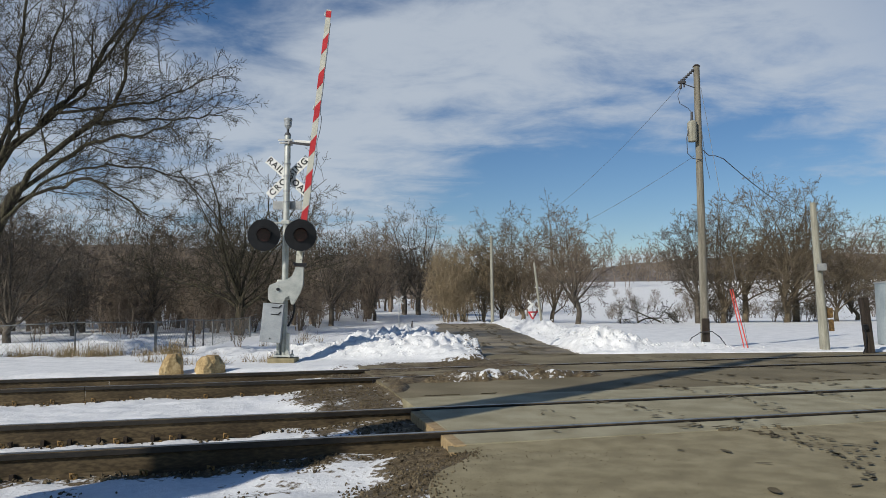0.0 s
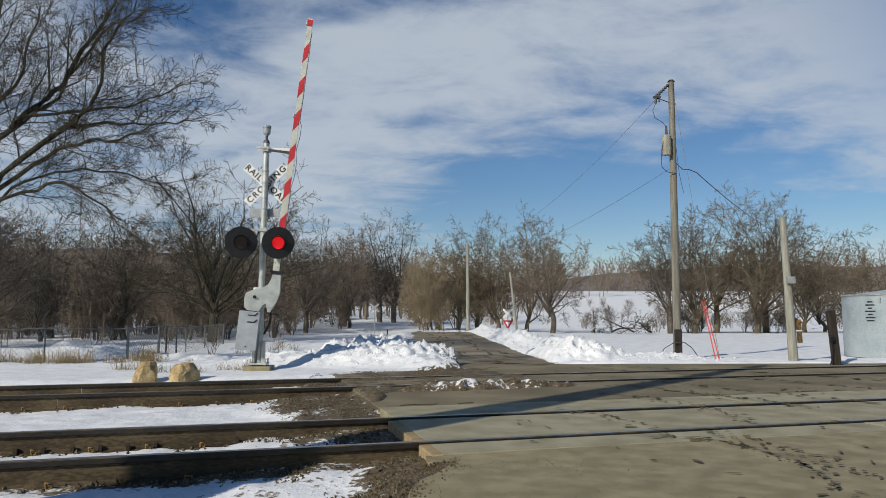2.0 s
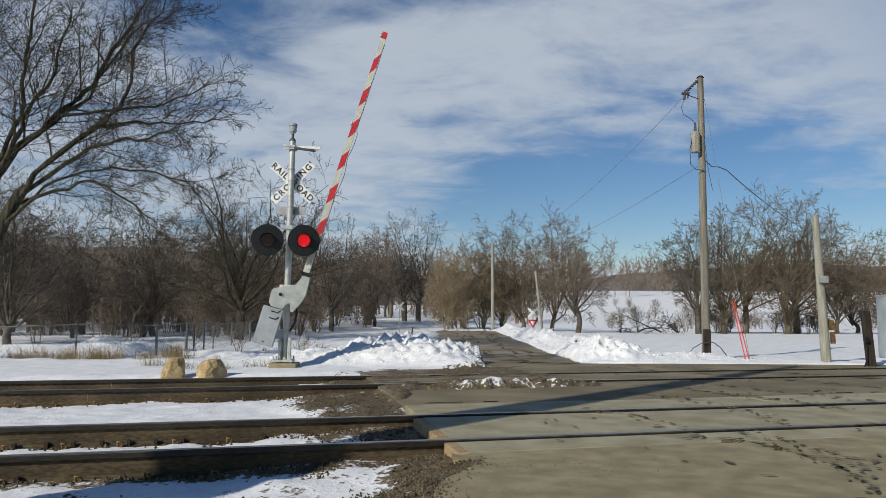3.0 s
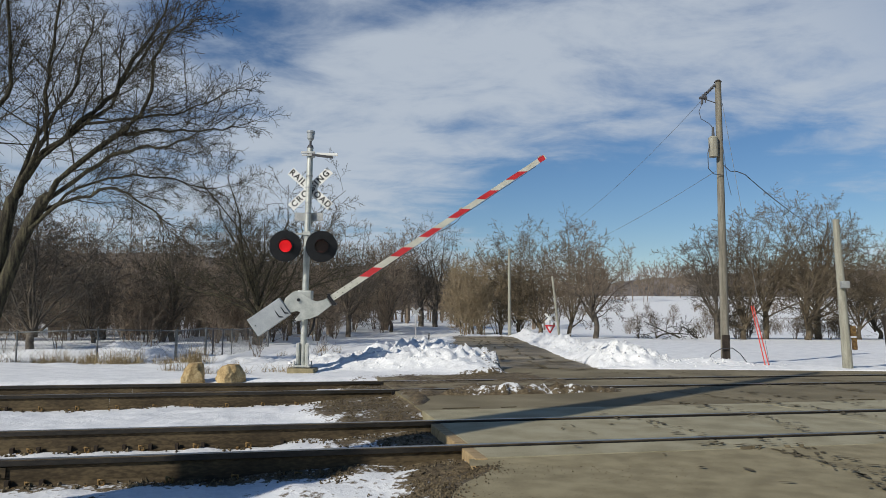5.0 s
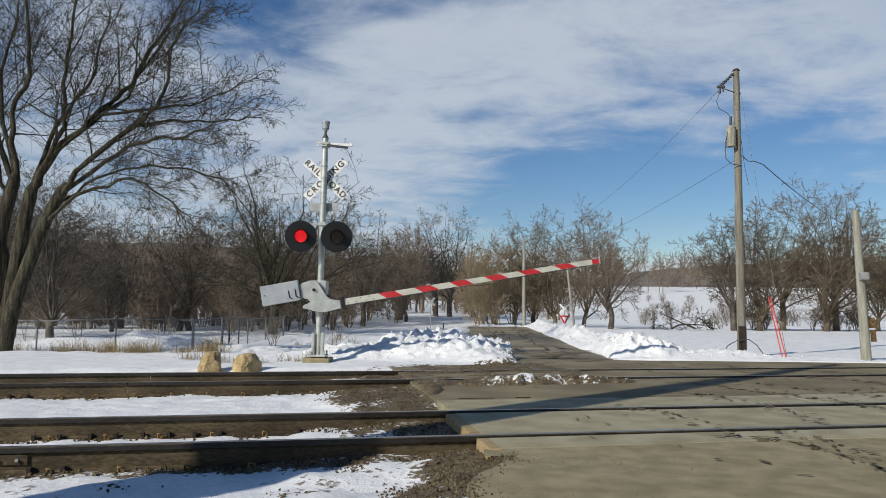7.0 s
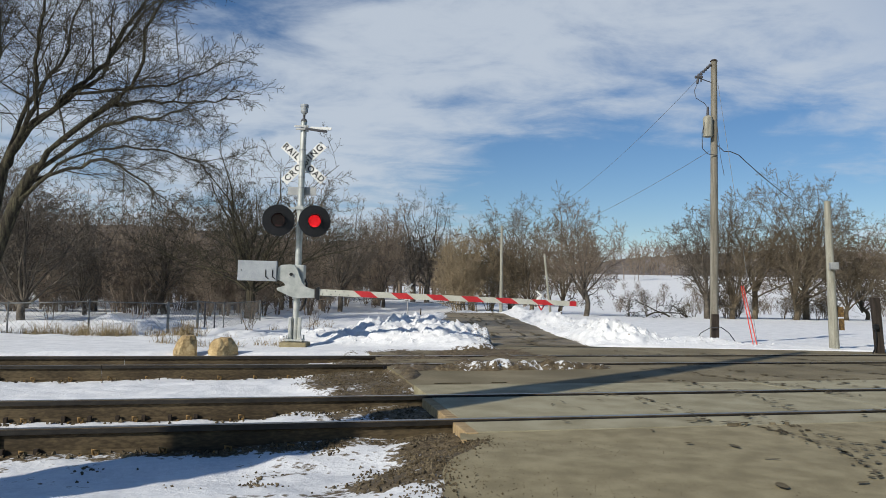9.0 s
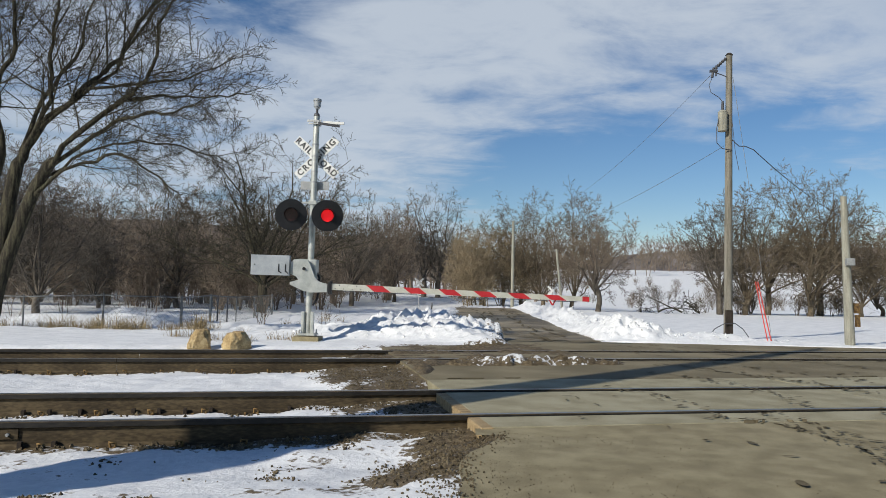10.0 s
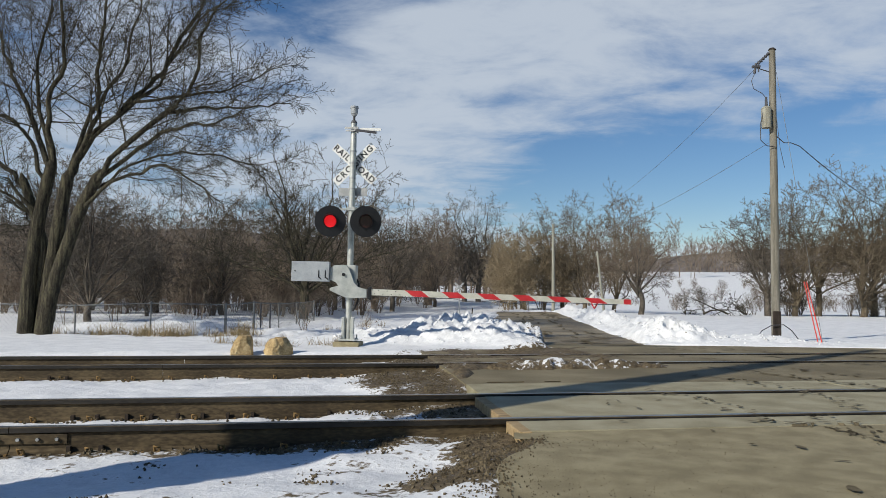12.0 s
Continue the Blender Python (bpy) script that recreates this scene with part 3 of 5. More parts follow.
def ties():
    bm = add_box(B(), (0, 0, -0.085), (0.22, 2.6, 0.17), 0.012)
    me = bpy.data.meshes.new("tie")
    bm.to_mesh(me)
    bm.free()
    me.materials.append(TIMBER)
    plate = B()
    add_box(plate, (0, 0, 0.008), (0.19, 0.34, 0.018), 0.004)
    for sx in (-1, 1):
        for sy in (-1, 1):
            add_box(plate, (sx * 0.06, sy * 0.085, 0.03), (0.022, 0.03, 0.04), 0.004)
    pm = bpy.data.meshes.new("tie_plate")
    plate.to_mesh(pm)
    plate.free()
    pm.materials.append(RUSTY)
    bm = add_box(B(), (0, 0, 0.05), (0.034, 0.05, 0.085), 0.005)
    am = bpy.data.meshes.new("rail_anchor")
    bm.to_mesh(am)
    bm.free()
    am.materials.append(ANCHOR)
    v, q = tubes([([Vector(p) for p in ((-0.075, 0.065, 0.02), (-0.075, 0.10, 0.075), (-0.03, 0.10, 0.085), (-0.03, 0.055, 0.03))], [0.012] * 4, 2)], 0, 6)
    cm = mesh_from_quads("spring_clip", v, q, RUSTY)
    for lo, hi in ((RAILS[0], RAILS[1]), (RAILS[2], RAILS[3])):
        u = -14.0
        while u < -0.3:
            t = thing("railroad_tie", RAILWAY @ pose(u, (lo + hi) / 2, -0.258, 0, 0, random.uniform(-1, 1)), "dark creosoted wooden tie half buried in snow", "railroad tie", "ties under the tracks")
            body = new("tie_body", me)
            body.parent = t
            for v in (lo, hi):
                p = new("tie_plate", pm)
                p.parent, p.matrix_basis = t, pose(0, v - (lo + hi) / 2, 0.004)
                for side in (0, 180):
                    c = new("spring_clip", cm)
                    c.parent, c.matrix_basis = t, pose(0, v - (lo + hi) / 2, 0.01, 0, 0, side)
                if random.random() < (0.25 if v == lo else 0.6):
                    for dx in (-0.125, 0.125):
                        c = new("rail_anchor", am)
                        c.parent, c.matrix_basis = t, pose(dx + random.uniform(-0.015, 0.015), v - (lo + hi) / 2 - 0.05, 0.01, random.uniform(-8, 8), 0, 0)
            u += 0.52


def ballast():
    rng = random.Random(5)
    verts, faces = [], []

    def stone(x, y, z, r):
        m = Euler((rng.uniform(0, 6), rng.uniform(0, 6), rng.uniform(0, 6))).to_matrix()
        base = len(verts)
        for p in ((1, 0, 0), (-1, 0, 0), (0, 1, 0), (0, -1, 0), (0, 0, 1), (0, 0, -1)):
            q = m @ Vector((p[0] * r * rng.uniform(0.7, 1.3), p[1] * r * rng.uniform(0.6, 1.1), p[2] * r * rng.uniform(0.5, 0.9)))
            verts.append((x + q.x, y + q.y, z + q.z))
        for f in ((0, 2, 4), (2, 1, 4), (1, 3, 4), (3, 0, 4), (2, 0, 5), (1, 2, 5), (3, 1, 5), (0, 3, 5)):
            faces.append(tuple(base + i for i in f))

    made = 0
    while made < 4200:
        u, v = rng.uniform(-3.2, 0.35), rng.uniform(-1.9, 7.0)
        if u > 0.0 and v > -0.55:
            continue
        x, y = xy(u, v)
        z, d = ground_height(x, y)
        if rng.random() > sstep(0.35, 0.85, d + 0.5 * nz(x, y, 2.6, 31)):
            continue
        stone(x, y, z + 0.003, rng.uniform(0.006, 0.021))
        made += 1
    for _ in range(700):
        y = rng.uniform(3.6, 5.9)
        x = road_left(y) + rng.gauss(-0.08, 0.12)
        stone(x, y, max(ground_height(x, y)[0], -0.036 if x > road_left(y) else -1) + 0.003, rng.uniform(0.004, 0.014))
    for _ in range(1200):
        x, y = 0.1 + 5.0 * rng.random() ** 1.7, rng.uniform(3.4, 5.9)
        if uv(x, y)[1] < -0.6 and x > road_left(y):
            stone(x, y, -0.036, rng.uniform(0.0025, 0.006))
    for _ in range(900):
        u = rng.uniform(-9, -1)
        v = rng.choice(RAILS) + rng.choice((-1, 1)) * rng.uniform(0.08, 0.2)
        x, y = xy(u, v)
        stone(x, y, ground_height(x, y)[0] + 0.006, rng.uniform(0.015, 0.035))
    tagged(new("ballast", mesh_of("ballast", verts, faces, GRAVEL)), "loose brown ballast stones and mud by the crossing", "ballast", kind="stuff")


# ---- the crossing signal ----
MAST = Vector((-3.37, 14.90, 0.05))


def lettering(text, size, at, parent, mat, width=1.0):
    cu = bpy.data.curves.new("lettering", "FONT")
    cu.body, cu.size, cu.extrude, cu.offset = text, size, 0.002, 0.004
    cu.align_x, cu.align_y = "CENTER", "CENTER"
    cu.space_character = width
    cu.materials.append(mat)
    ob = new("lettering", cu)
    ob.parent, ob.matrix_basis = parent, at
    return ob


def crossing_signal():
    s = thing("crossing_signal", pose(*MAST, 0, 0.6, 0), "silver railroad crossing signal with flashers and striped gate arm", "crossing signal")
    part("foundation", add_box(B(), (0, 0, -0.06), (0.56, 0.50, 0.18), 0.03), APRON, s, "tan weathered foundation block")
    bm = add_tube(B(), (0, 0, 0.05), (0, 0, 4.78), 0.068, 0.066, 20)
    part("mast", bm, ALUM, s, "silver painted tubular mast")
    bm = B()
    for k in range(4):
        a = radians(45 + 90 * k)
        add_prism(bm, [(-0.02, 0.05), (0.02, 0.05), (0.02, 0.52), (-0.02, 0.52)], -0.01, 0.01)
        bmesh.ops.transform(bm, matrix=Matrix.Translation((0.11 * math.cos(a), 0.11 * math.sin(a), 0)), verts=bm.verts[-8:])
    add_box(bm, (0, 0, 0.07), (0.36, 0.36, 0.04), 0.006)
    add_box(bm, (-0.10, -0.06, 0.32), (0.06, 0.10, 0.46), 0.01)
    add_box(bm, (0.10, -0.06, 0.32), (0.06, 0.10, 0.46), 0.01)
    part("base_casting", bm, ALUM, s, "cast mast base with bolts")
    for k in range(4):
        x, y = 0.15 * (1 if k % 2 else -1), 0.15 * (1 if k > 1 else -1)
        part("anchor_bolt", add_tube(B(), (x, y, 0.04), (x, y, 0.17), 0.016, n=8), GALV, s)
    # bell
    bm = add_tube(B(), (0, 0, 4.760), (0, 0, 4.820), 0.074, 0.05, 16)
    add_tube(bm, (0, 0, 4.810), (0, 0, 4.920), 0.026, 0.026, 10)
    part("bell_bracket", bm, WIRE, s, "dark neck below the bell")
    bm = add_tube(B(), (0, 0, 4.910), (0, 0, 4.970), 0.03, 0.075, 20)
    add_tube(bm, (0, 0, 4.970), (0, 0, 5.090), 0.076, 0.082, 20)
    add_tube(bm, (0, 0, 5.090), (0, 0, 5.135), 0.092, 0.088, 20)
    part("bell", bm, GREYBOX, s, "grey crossing bell housing")
    # arm rest at the top
    bm = B()
    add_box(bm, (-0.03, -0.09, 4.640), (0.30, 0.03, 0.045), 0.004)
    add_box(bm, (-0.03, -0.09, 4.580), (0.24, 0.03, 0.03), 0.004)
    add_box(bm, (0.06, 0, 4.610), (0.05, 0.22, 0.09), 0.004)
    part("bracket_clamp", bm, GALV, s)
    part("arm_rest", add_box(B(), (0.27, -0.10, 4.610), (0.46, 0.04, 0.055), 0.004, pose(0, 0, 0, 0, 1.5, 0)), WHITE, s, "white arm rest bar")
    part("arm_rest", add_box(B(), (0, 0, 0), (0.46, 0.035, 0.05), 0.004, pose(0.30, -0.15, 4.550, 0, 6, 6)), WIRE, s, "grey arm rest bar")
    # crossbuck, behind the mast
    for name, text, turn, y in (("crossbuck_blade", "RAIL  ROAD", 41, 0.092), ("crossbuck_blade", "CROSSING", -45, 0.112)):
        bl = part(name, add_box(B(), (0, 0, 0), (1.18, 0.012, 0.19), 0.003), WHITE, s, "white blade with black letters", pose(0.01, y, 3.88, 0, turn, 0))
        lettering(text, 0.185, pose(0, -0.009, 0.0, 90, 0, 0), bl, LETTER, 1.28 if text[0] == "C" else 1.2)
    for z in (3.55, 3.88, 4.14, 3.32):
        bm = add_tube(B(), (0, 0, z - 0.016), (0, 0, z + 0.016), 0.076, n=20)
        part("band_clamp", add_box(bm, (0, 0.07, z), (0.06, 0.06, 0.03)), GALV, s, "steel band clamp")
    part("track_sign", add_box(B(), (0.0, 0.09, 3.26), (0.62, 0.012, 0.18), 0.003), GALV, s, "back of a pale grey sign plate")
    part("sign_strut", add_box(B(), (-0.01, 0.085, 3.42), (0.12, 0.01, 0.22)), GREYBOX, s)
    # cross arm and flashers
    bm = add_tube(B(), (-0.36, -0.02, 2.86), (0.42, -0.02, 2.90), 0.022, n=10)
    add_box(bm, (0, 0, 2.88), (0.17, 0.17, 0.08), 0.01)
    part("cross_arm", bm, ALUM, s)
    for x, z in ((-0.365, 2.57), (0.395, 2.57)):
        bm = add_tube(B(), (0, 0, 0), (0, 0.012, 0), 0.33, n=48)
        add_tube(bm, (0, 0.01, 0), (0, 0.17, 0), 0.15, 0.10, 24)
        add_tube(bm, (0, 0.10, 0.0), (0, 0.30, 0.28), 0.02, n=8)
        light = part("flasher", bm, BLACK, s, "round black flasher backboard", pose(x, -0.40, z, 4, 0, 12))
        # hood: a half open tube
        hood = B()
        n, r = 22, 0.15
        rows = []
        for k in range(n + 1):
            a = radians(-52 + 284 * k / n)
            long = 0.30 * (0.30 + 0.70 * max(0, math.sin(a)))
            rows.append([hood.verts.new((rr * math.cos(a), yy, rr * math.sin(a))) for rr, yy in ((r, 0), (r, -long), (r - 0.006, -long), (r - 0.006, 0))])
        for a, b in zip(rows, rows[1:]):
            for i in range(3):
                hood.faces.new((a[i], a[i + 1], b[i + 1], b[i]))
        part("hood", hood, BLACK, light, "black sun hood")
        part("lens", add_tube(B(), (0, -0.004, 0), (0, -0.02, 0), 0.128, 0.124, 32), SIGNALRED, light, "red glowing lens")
        # added dark disc: hides the always-glowing lens while the lamp is off
        sh = part("lamp_off_disc", add_tube(B(), (0, 0.006, 0), (0, -0.006, 0), 0.131, n=32), DARKLENS, light, "added dark disc that stands for the unlit lamp")
        OFF_DISCS.append(sh)
    # gate mechanism on the mast
    bm = add_box(B(), (0, 0.02, 1.45), (0.30, 0.26, 0.42), 0.03)
    part("gate_mechanism", bm, ALUM, s, "silver gate motor housing")
    part("conduit", add_wire(B(), [Vector((0.10, 0.05, 1.42)), Vector((0.19, 0.03, 1.28)), Vector((0.21, 0.02, 1.05)), Vector((0.17, 0.02, 0.85)), Vector((0.08, 0.0, 0.68))], 0.024, 8), BLACK, s, "black flexible conduit")
    # the moving arm, built as it lies when down
    bm = B()
    outline = [(-0.29, 0.12), (-0.22, 0.19), (-0.02, 0.21), (0.07, 0.19), (0.13, 0.08), (0.22, -0.17), (0.30, -0.26), (0.42, -0.30), (0.50, -0.30), (0.50, -0.48), (0.14, -0.50), (-0.02, -0.46), (-0.29, -0.34), (-0.29, -0.29), (-0.10, -0.24), (-0.16, -0.16), (-0.29, -0.12)]
    add_prism(bm, outline, -0.05, 0.03)
    bmesh.ops.bevel(bm, geom=bm.edges[:], offset=0.008, segments=1, affect="EDGES")
    arm = part("gate_arm", bm, ALUM, s, "white cast arm bracket", pose(*PIVOT))
    part("pivot_hub", add_tube(B(), (0.0, -0.05, 0.0), (0.0, -0.09, 0.0), 0.035, n=16), BLACK, arm)
    for k in range(6):
        a = radians(60 * k + 10)
        part("hub_bolt", add_tube(B(), (0.075 * math.cos(a), -0.05, 0.075 * math.sin(a)), (0.075 * math.cos(a), -0.065, 0.075 * math.sin(a)), 0.012, n=6), GALV, arm)
    bm = add_box(B(), (-0.70, -0.03, 0.055), (0.80, 0.17, 0.42), 0.012)
    part("counterweight", bm, GREYBOX, arm, "flat grey counterweight plates")
    for x in (-0.52, -0.38):
        bm = add_tube(B(), (x, -0.12, 0.08), (x, -0.12, -0.08), 0.011, n=6)
        part("weight_bolt", add_tube(bm, (x, -0.12, -0.06), (x + 0.06, -0.125, -0.11), 0.011, n=6), BLACK, arm, "dark counterweight bolt")
    part("weight_pin", add_tube(B(), (-1.02, -0.115, 0.06), (-1.02, -0.13, 0.06), 0.014, n=8), BLACK, arm)
    bm = add_box(B(), (0.55, 0.0, -0.39), (0.07, 0.09, 0.24), 0.01)
    add_box(bm, (0.57, 0.0, -0.50), (0.05, 0.12, 0.05), 0.01)
    add_box(bm, (0.57, 0.0, -0.27), (0.05, 0.12, 0.05), 0.01)
    part("arm_clamp", bm, BLACK, arm, "dark arm clamp")
    # the tapered arm, white with red bands
    x0, x1, z0, z1 = 0.58, 6.10, -0.36, -0.467

    def axis(x):
        k = (x - x0) / (x1 - x0)
        return z0 + (z1 - z0) * k, 0.066 - 0.014 * k

    def band(a, b, skew, y0, y1, grow=0.0):
        za, ha = axis(a)
        zb, hb = axis(b)
        return add_prism(B(), [(a - skew, za + ha + grow), (b - skew, zb + hb + grow), (b + skew, zb - hb - grow), (a + skew, za - ha - grow)], y0, y1)

    part("arm_board", band(x0, x1, 0.0, -0.02, 0.02), ARMWHITE, arm, "white tapered gate arm")
    edges = [(1.37, 1.71), (2.13, 2.47), (2.87, 3.20), (3.60, 3.94), (4.32, 4.66), (5.08, 5.40), (5.82, 5.965)]
    for a, b in [(a * 1.018, b * 1.018) for a, b in edges]:
        part("red_band", band(a, b, 0.085 if b < 5.95 else 0.0, -0.0235, 0.0235, 0.0015), RED, arm, "red reflective band")
    for x in (3.92, 6.0, 2.39):
        zz, hh = axis(x)
        bm = add_box(B(), (x, 0, zz + hh + 0.017), (0.09, 0.05, 0.035), 0.012)
        part("arm_light", bm, GALV, arm, "small grey lamp on the arm")
    pts = []
    for k in range(60):
        x = 0.7 + 5.1 * k / 59
        zz, hh = axis(x)
        pts.append(Vector((x, -0.026, zz - hh - 0.012 - 0.05 * abs(math.sin(k * 0.33)) * (1 if 18 < k < 36 else 0.15))))
    part("arm_cable", add_wire(B(), pts, 0.007, 5), WIRE, arm, "dark cable slung along the arm")
    for k in range(7):
        x = 0.66 + 0.09 * k
        zz, hh = axis(x)
        part("arm_bolt", add_tube(B(), (x, -0.02, zz + (0.035 if k % 2 else -0.035)), (x, -0.032, zz + (0.035 if k % 2 else -0.035)), 0.011, n=6), BLACK, arm)
    return arm


OFF_DISCS = []
PIVOT = (-0.083, -0.20, 1.452)

# ---- trees ----


def mesh_from_quads(name, verts, quads, mat):
    me = bpy.data.meshes.new(name)
    me.vertices.add(len(verts))
    me.vertices.foreach_set("co", np.asarray(verts, np.float32).ravel())
    me.loops.add(len(quads) * 4)
    me.loops.foreach_set("vertex_index", np.asarray(quads, np.int32).ravel())
    me.polygons.add(len(quads))
    me.polygons.foreach_set("loop_start", np.arange(0, len(quads) * 4, 4, dtype=np.int32))
    me.update(calc_edges=True)
    me.materials.append(mat)
    me.shade_smooth()
    return me


def tubes(branches, low, high, slim=9):
    """Tapered tubes along branches whose level lies between low and high. From the level slim on, twigs are thin flat slivers, turned at random."""
    verts, quads = [], []
    rng = random.Random(6)
    for pts, rad, level in branches:
        if not low <= level <= high:
            continue
        n = (9, 6, 4, 3, 3, 3, 3)[level] if slim > 3 else (5, 3, 3, 3, 3, 3, 3)[level]
        if slim < 4 and len(pts) > 4:
            pts, rad = pts[::2] if len(pts) % 2 else pts[::2] + [pts[-1]], rad[::2] if len(rad) % 2 else rad[::2] + [rad[-1]]
        sliver = level >= slim
        if sliver:
            n = 2
            if level > slim or level > 3:
                pts, rad = [pts[0], pts[-1]], [rad[0], rad[-1]]
            elif len(pts) > 3:
                pts, rad = [pts[0], pts[len(pts) // 2], pts[-1]], [rad[0], rad[len(pts) // 2], rad[-1]]
        turn = rng.uniform(0, 3.14)
        base = len(verts)
        for i, (p, r) in enumerate(zip(pts, rad)):
            d = (pts[min(i + 1, len(pts) - 1)] - pts[max(i - 1, 0)]).normalized()
            a = d.orthogonal().normalized()
            b = d.cross(a)
            for k in range(n):
                w = 2 * math.pi * k / n + turn
                q = p + a * (r * math.cos(w)) + b * (r * math.sin(w))
                verts.append((q.x, q.y, q.z))
        for i in range(len(pts) - 1):
            for k in range(1 if sliver else n):
                j = (k + 1) % n
                quads.append((base + i * n + k, base + i * n + j, base + (i + 1) * n + j, base + (i + 1) * n + k))
    return np.array(verts, np.float32).reshape(-1, 3), np.array(quads, np.int32).reshape(-1, 4)


def sprout(out, rng, p, d, length, r, level, kids, up, wob, ratio, spread, thin, start=0.25):
    n = max(2, (9, 7, 5, 3, 2, 2, 2)[level])
    pts, rad = [p.copy()], [r]
    dirs = []
    for i in range(n):
        w = wob[min(level, len(wob) - 1)]
        d = (d + Vector((rng.gauss(0, w), rng.gauss(0, w), rng.gauss(0, w) + up[min(level, len(up) - 1)]))).normalized()
        p = p + d * (length / n)
        pts.append(p.copy())
        rad.append(max(thin, r * (1 - 0.86 * (i + 1) / n)))
        dirs.append(d.copy())
    out.append((pts, rad, level))
    if level >= len(kids):
        return
    phase = rng.uniform(0, 6.28)
    count = kids[level]
    for j in range(count):
        f = start + (1 - start) * (j + rng.random()) / count
        i = min(n - 1, int(f * n))
        q = pts[i].lerp(pts[i + 1], f * n - i)
        dd = dirs[i]
        a = dd.orthogonal().normalized()
        b = dd.cross(a)
        phase += 2.4 + rng.uniform(-0.4, 0.4)
        side = a * math.cos(phase) + b * math.sin(phase)
        tilt = radians(spread * rng.uniform(0.65, 1.25))
        nd = (dd * math.cos(tilt) + side * math.sin(tilt)).normalized()
        size = length * ratio * rng.uniform(0.7, 1.15) * (1.12 - 0.55 * f)
        rr = max(thin, rad[i] * rng.uniform(0.31, 0.48))
        sprout(out, rng, q, nd, size, rr, level + 1, kids, up, wob, ratio, spread, thin, 0.18)


def plain_tree(seed, height, trunk_r, kids=(10, 7, 6, 4), ratio=0.52, spread=42, thin=0.006, stems=1, lean=0.0, start=0.22, rise=(0.03, 0.07, 0.06, 0.04)):
    rng = random.Random(seed)
    out = []
    for k in range(stems):
        a = rng.uniform(0, 6.28) if stems > 1 else 0
        tilt = rng.uniform(0.10, 0.30) if stems > 1 else 0.0
        d = Vector((math.cos(a) * tilt + lean, math.sin(a) * tilt, 1)).normalized()
        sprout(out, rng, Vector((0.12 * math.cos(a) * (stems > 1), 0.12 * math.sin(a) * (stems > 1), -0.1)), d, height * 0.80 * rng.uniform(0.88, 1.05), trunk_r, 0, kids, rise, (0.075, 0.12, 0.15, 0.17), ratio, spread, thin, start)
    return out


def tree(name, label, branches, mat, at, twig_mat=None, slim=9):
    t = thing(name, at, label, "tree", "bare trees round the crossing")
    v, q = tubes(branches, 0, 1)
    new("trunk", mesh_from_quads("trunk", v, q, mat)).parent = t
    v, q = tubes(branches, 2, 6, slim)
    new("crown", mesh_from_quads("crown", v, q, twig_mat or mat)).parent = t
    return t


def at_ground(x, y, turn=0.0, sink=0.05):
    return pose(x, y, ground_height(x, y)[0] - sink, 0, 0, turn)


def glide(points, per=4):
    """A smooth line through a few waypoints."""
    p = [Vector(points[0]) * 2 - Vector(points[1])] + [Vector(q) for q in points] + [Vector(points[-1]) * 2 - Vector(points[-2])]
    line = []
    for a, b, c, d in zip(p, p[1:], p[2:], p[3:]):
        for k in range(per):
            t = k / per
            line.append(0.5 * (2 * b + (c - a) * t + (2 * a - 5 * b + 4 * c - d) * t * t + (3 * b - a - 3 * c + d) * t ** 3))
    return line + [p[-2]]


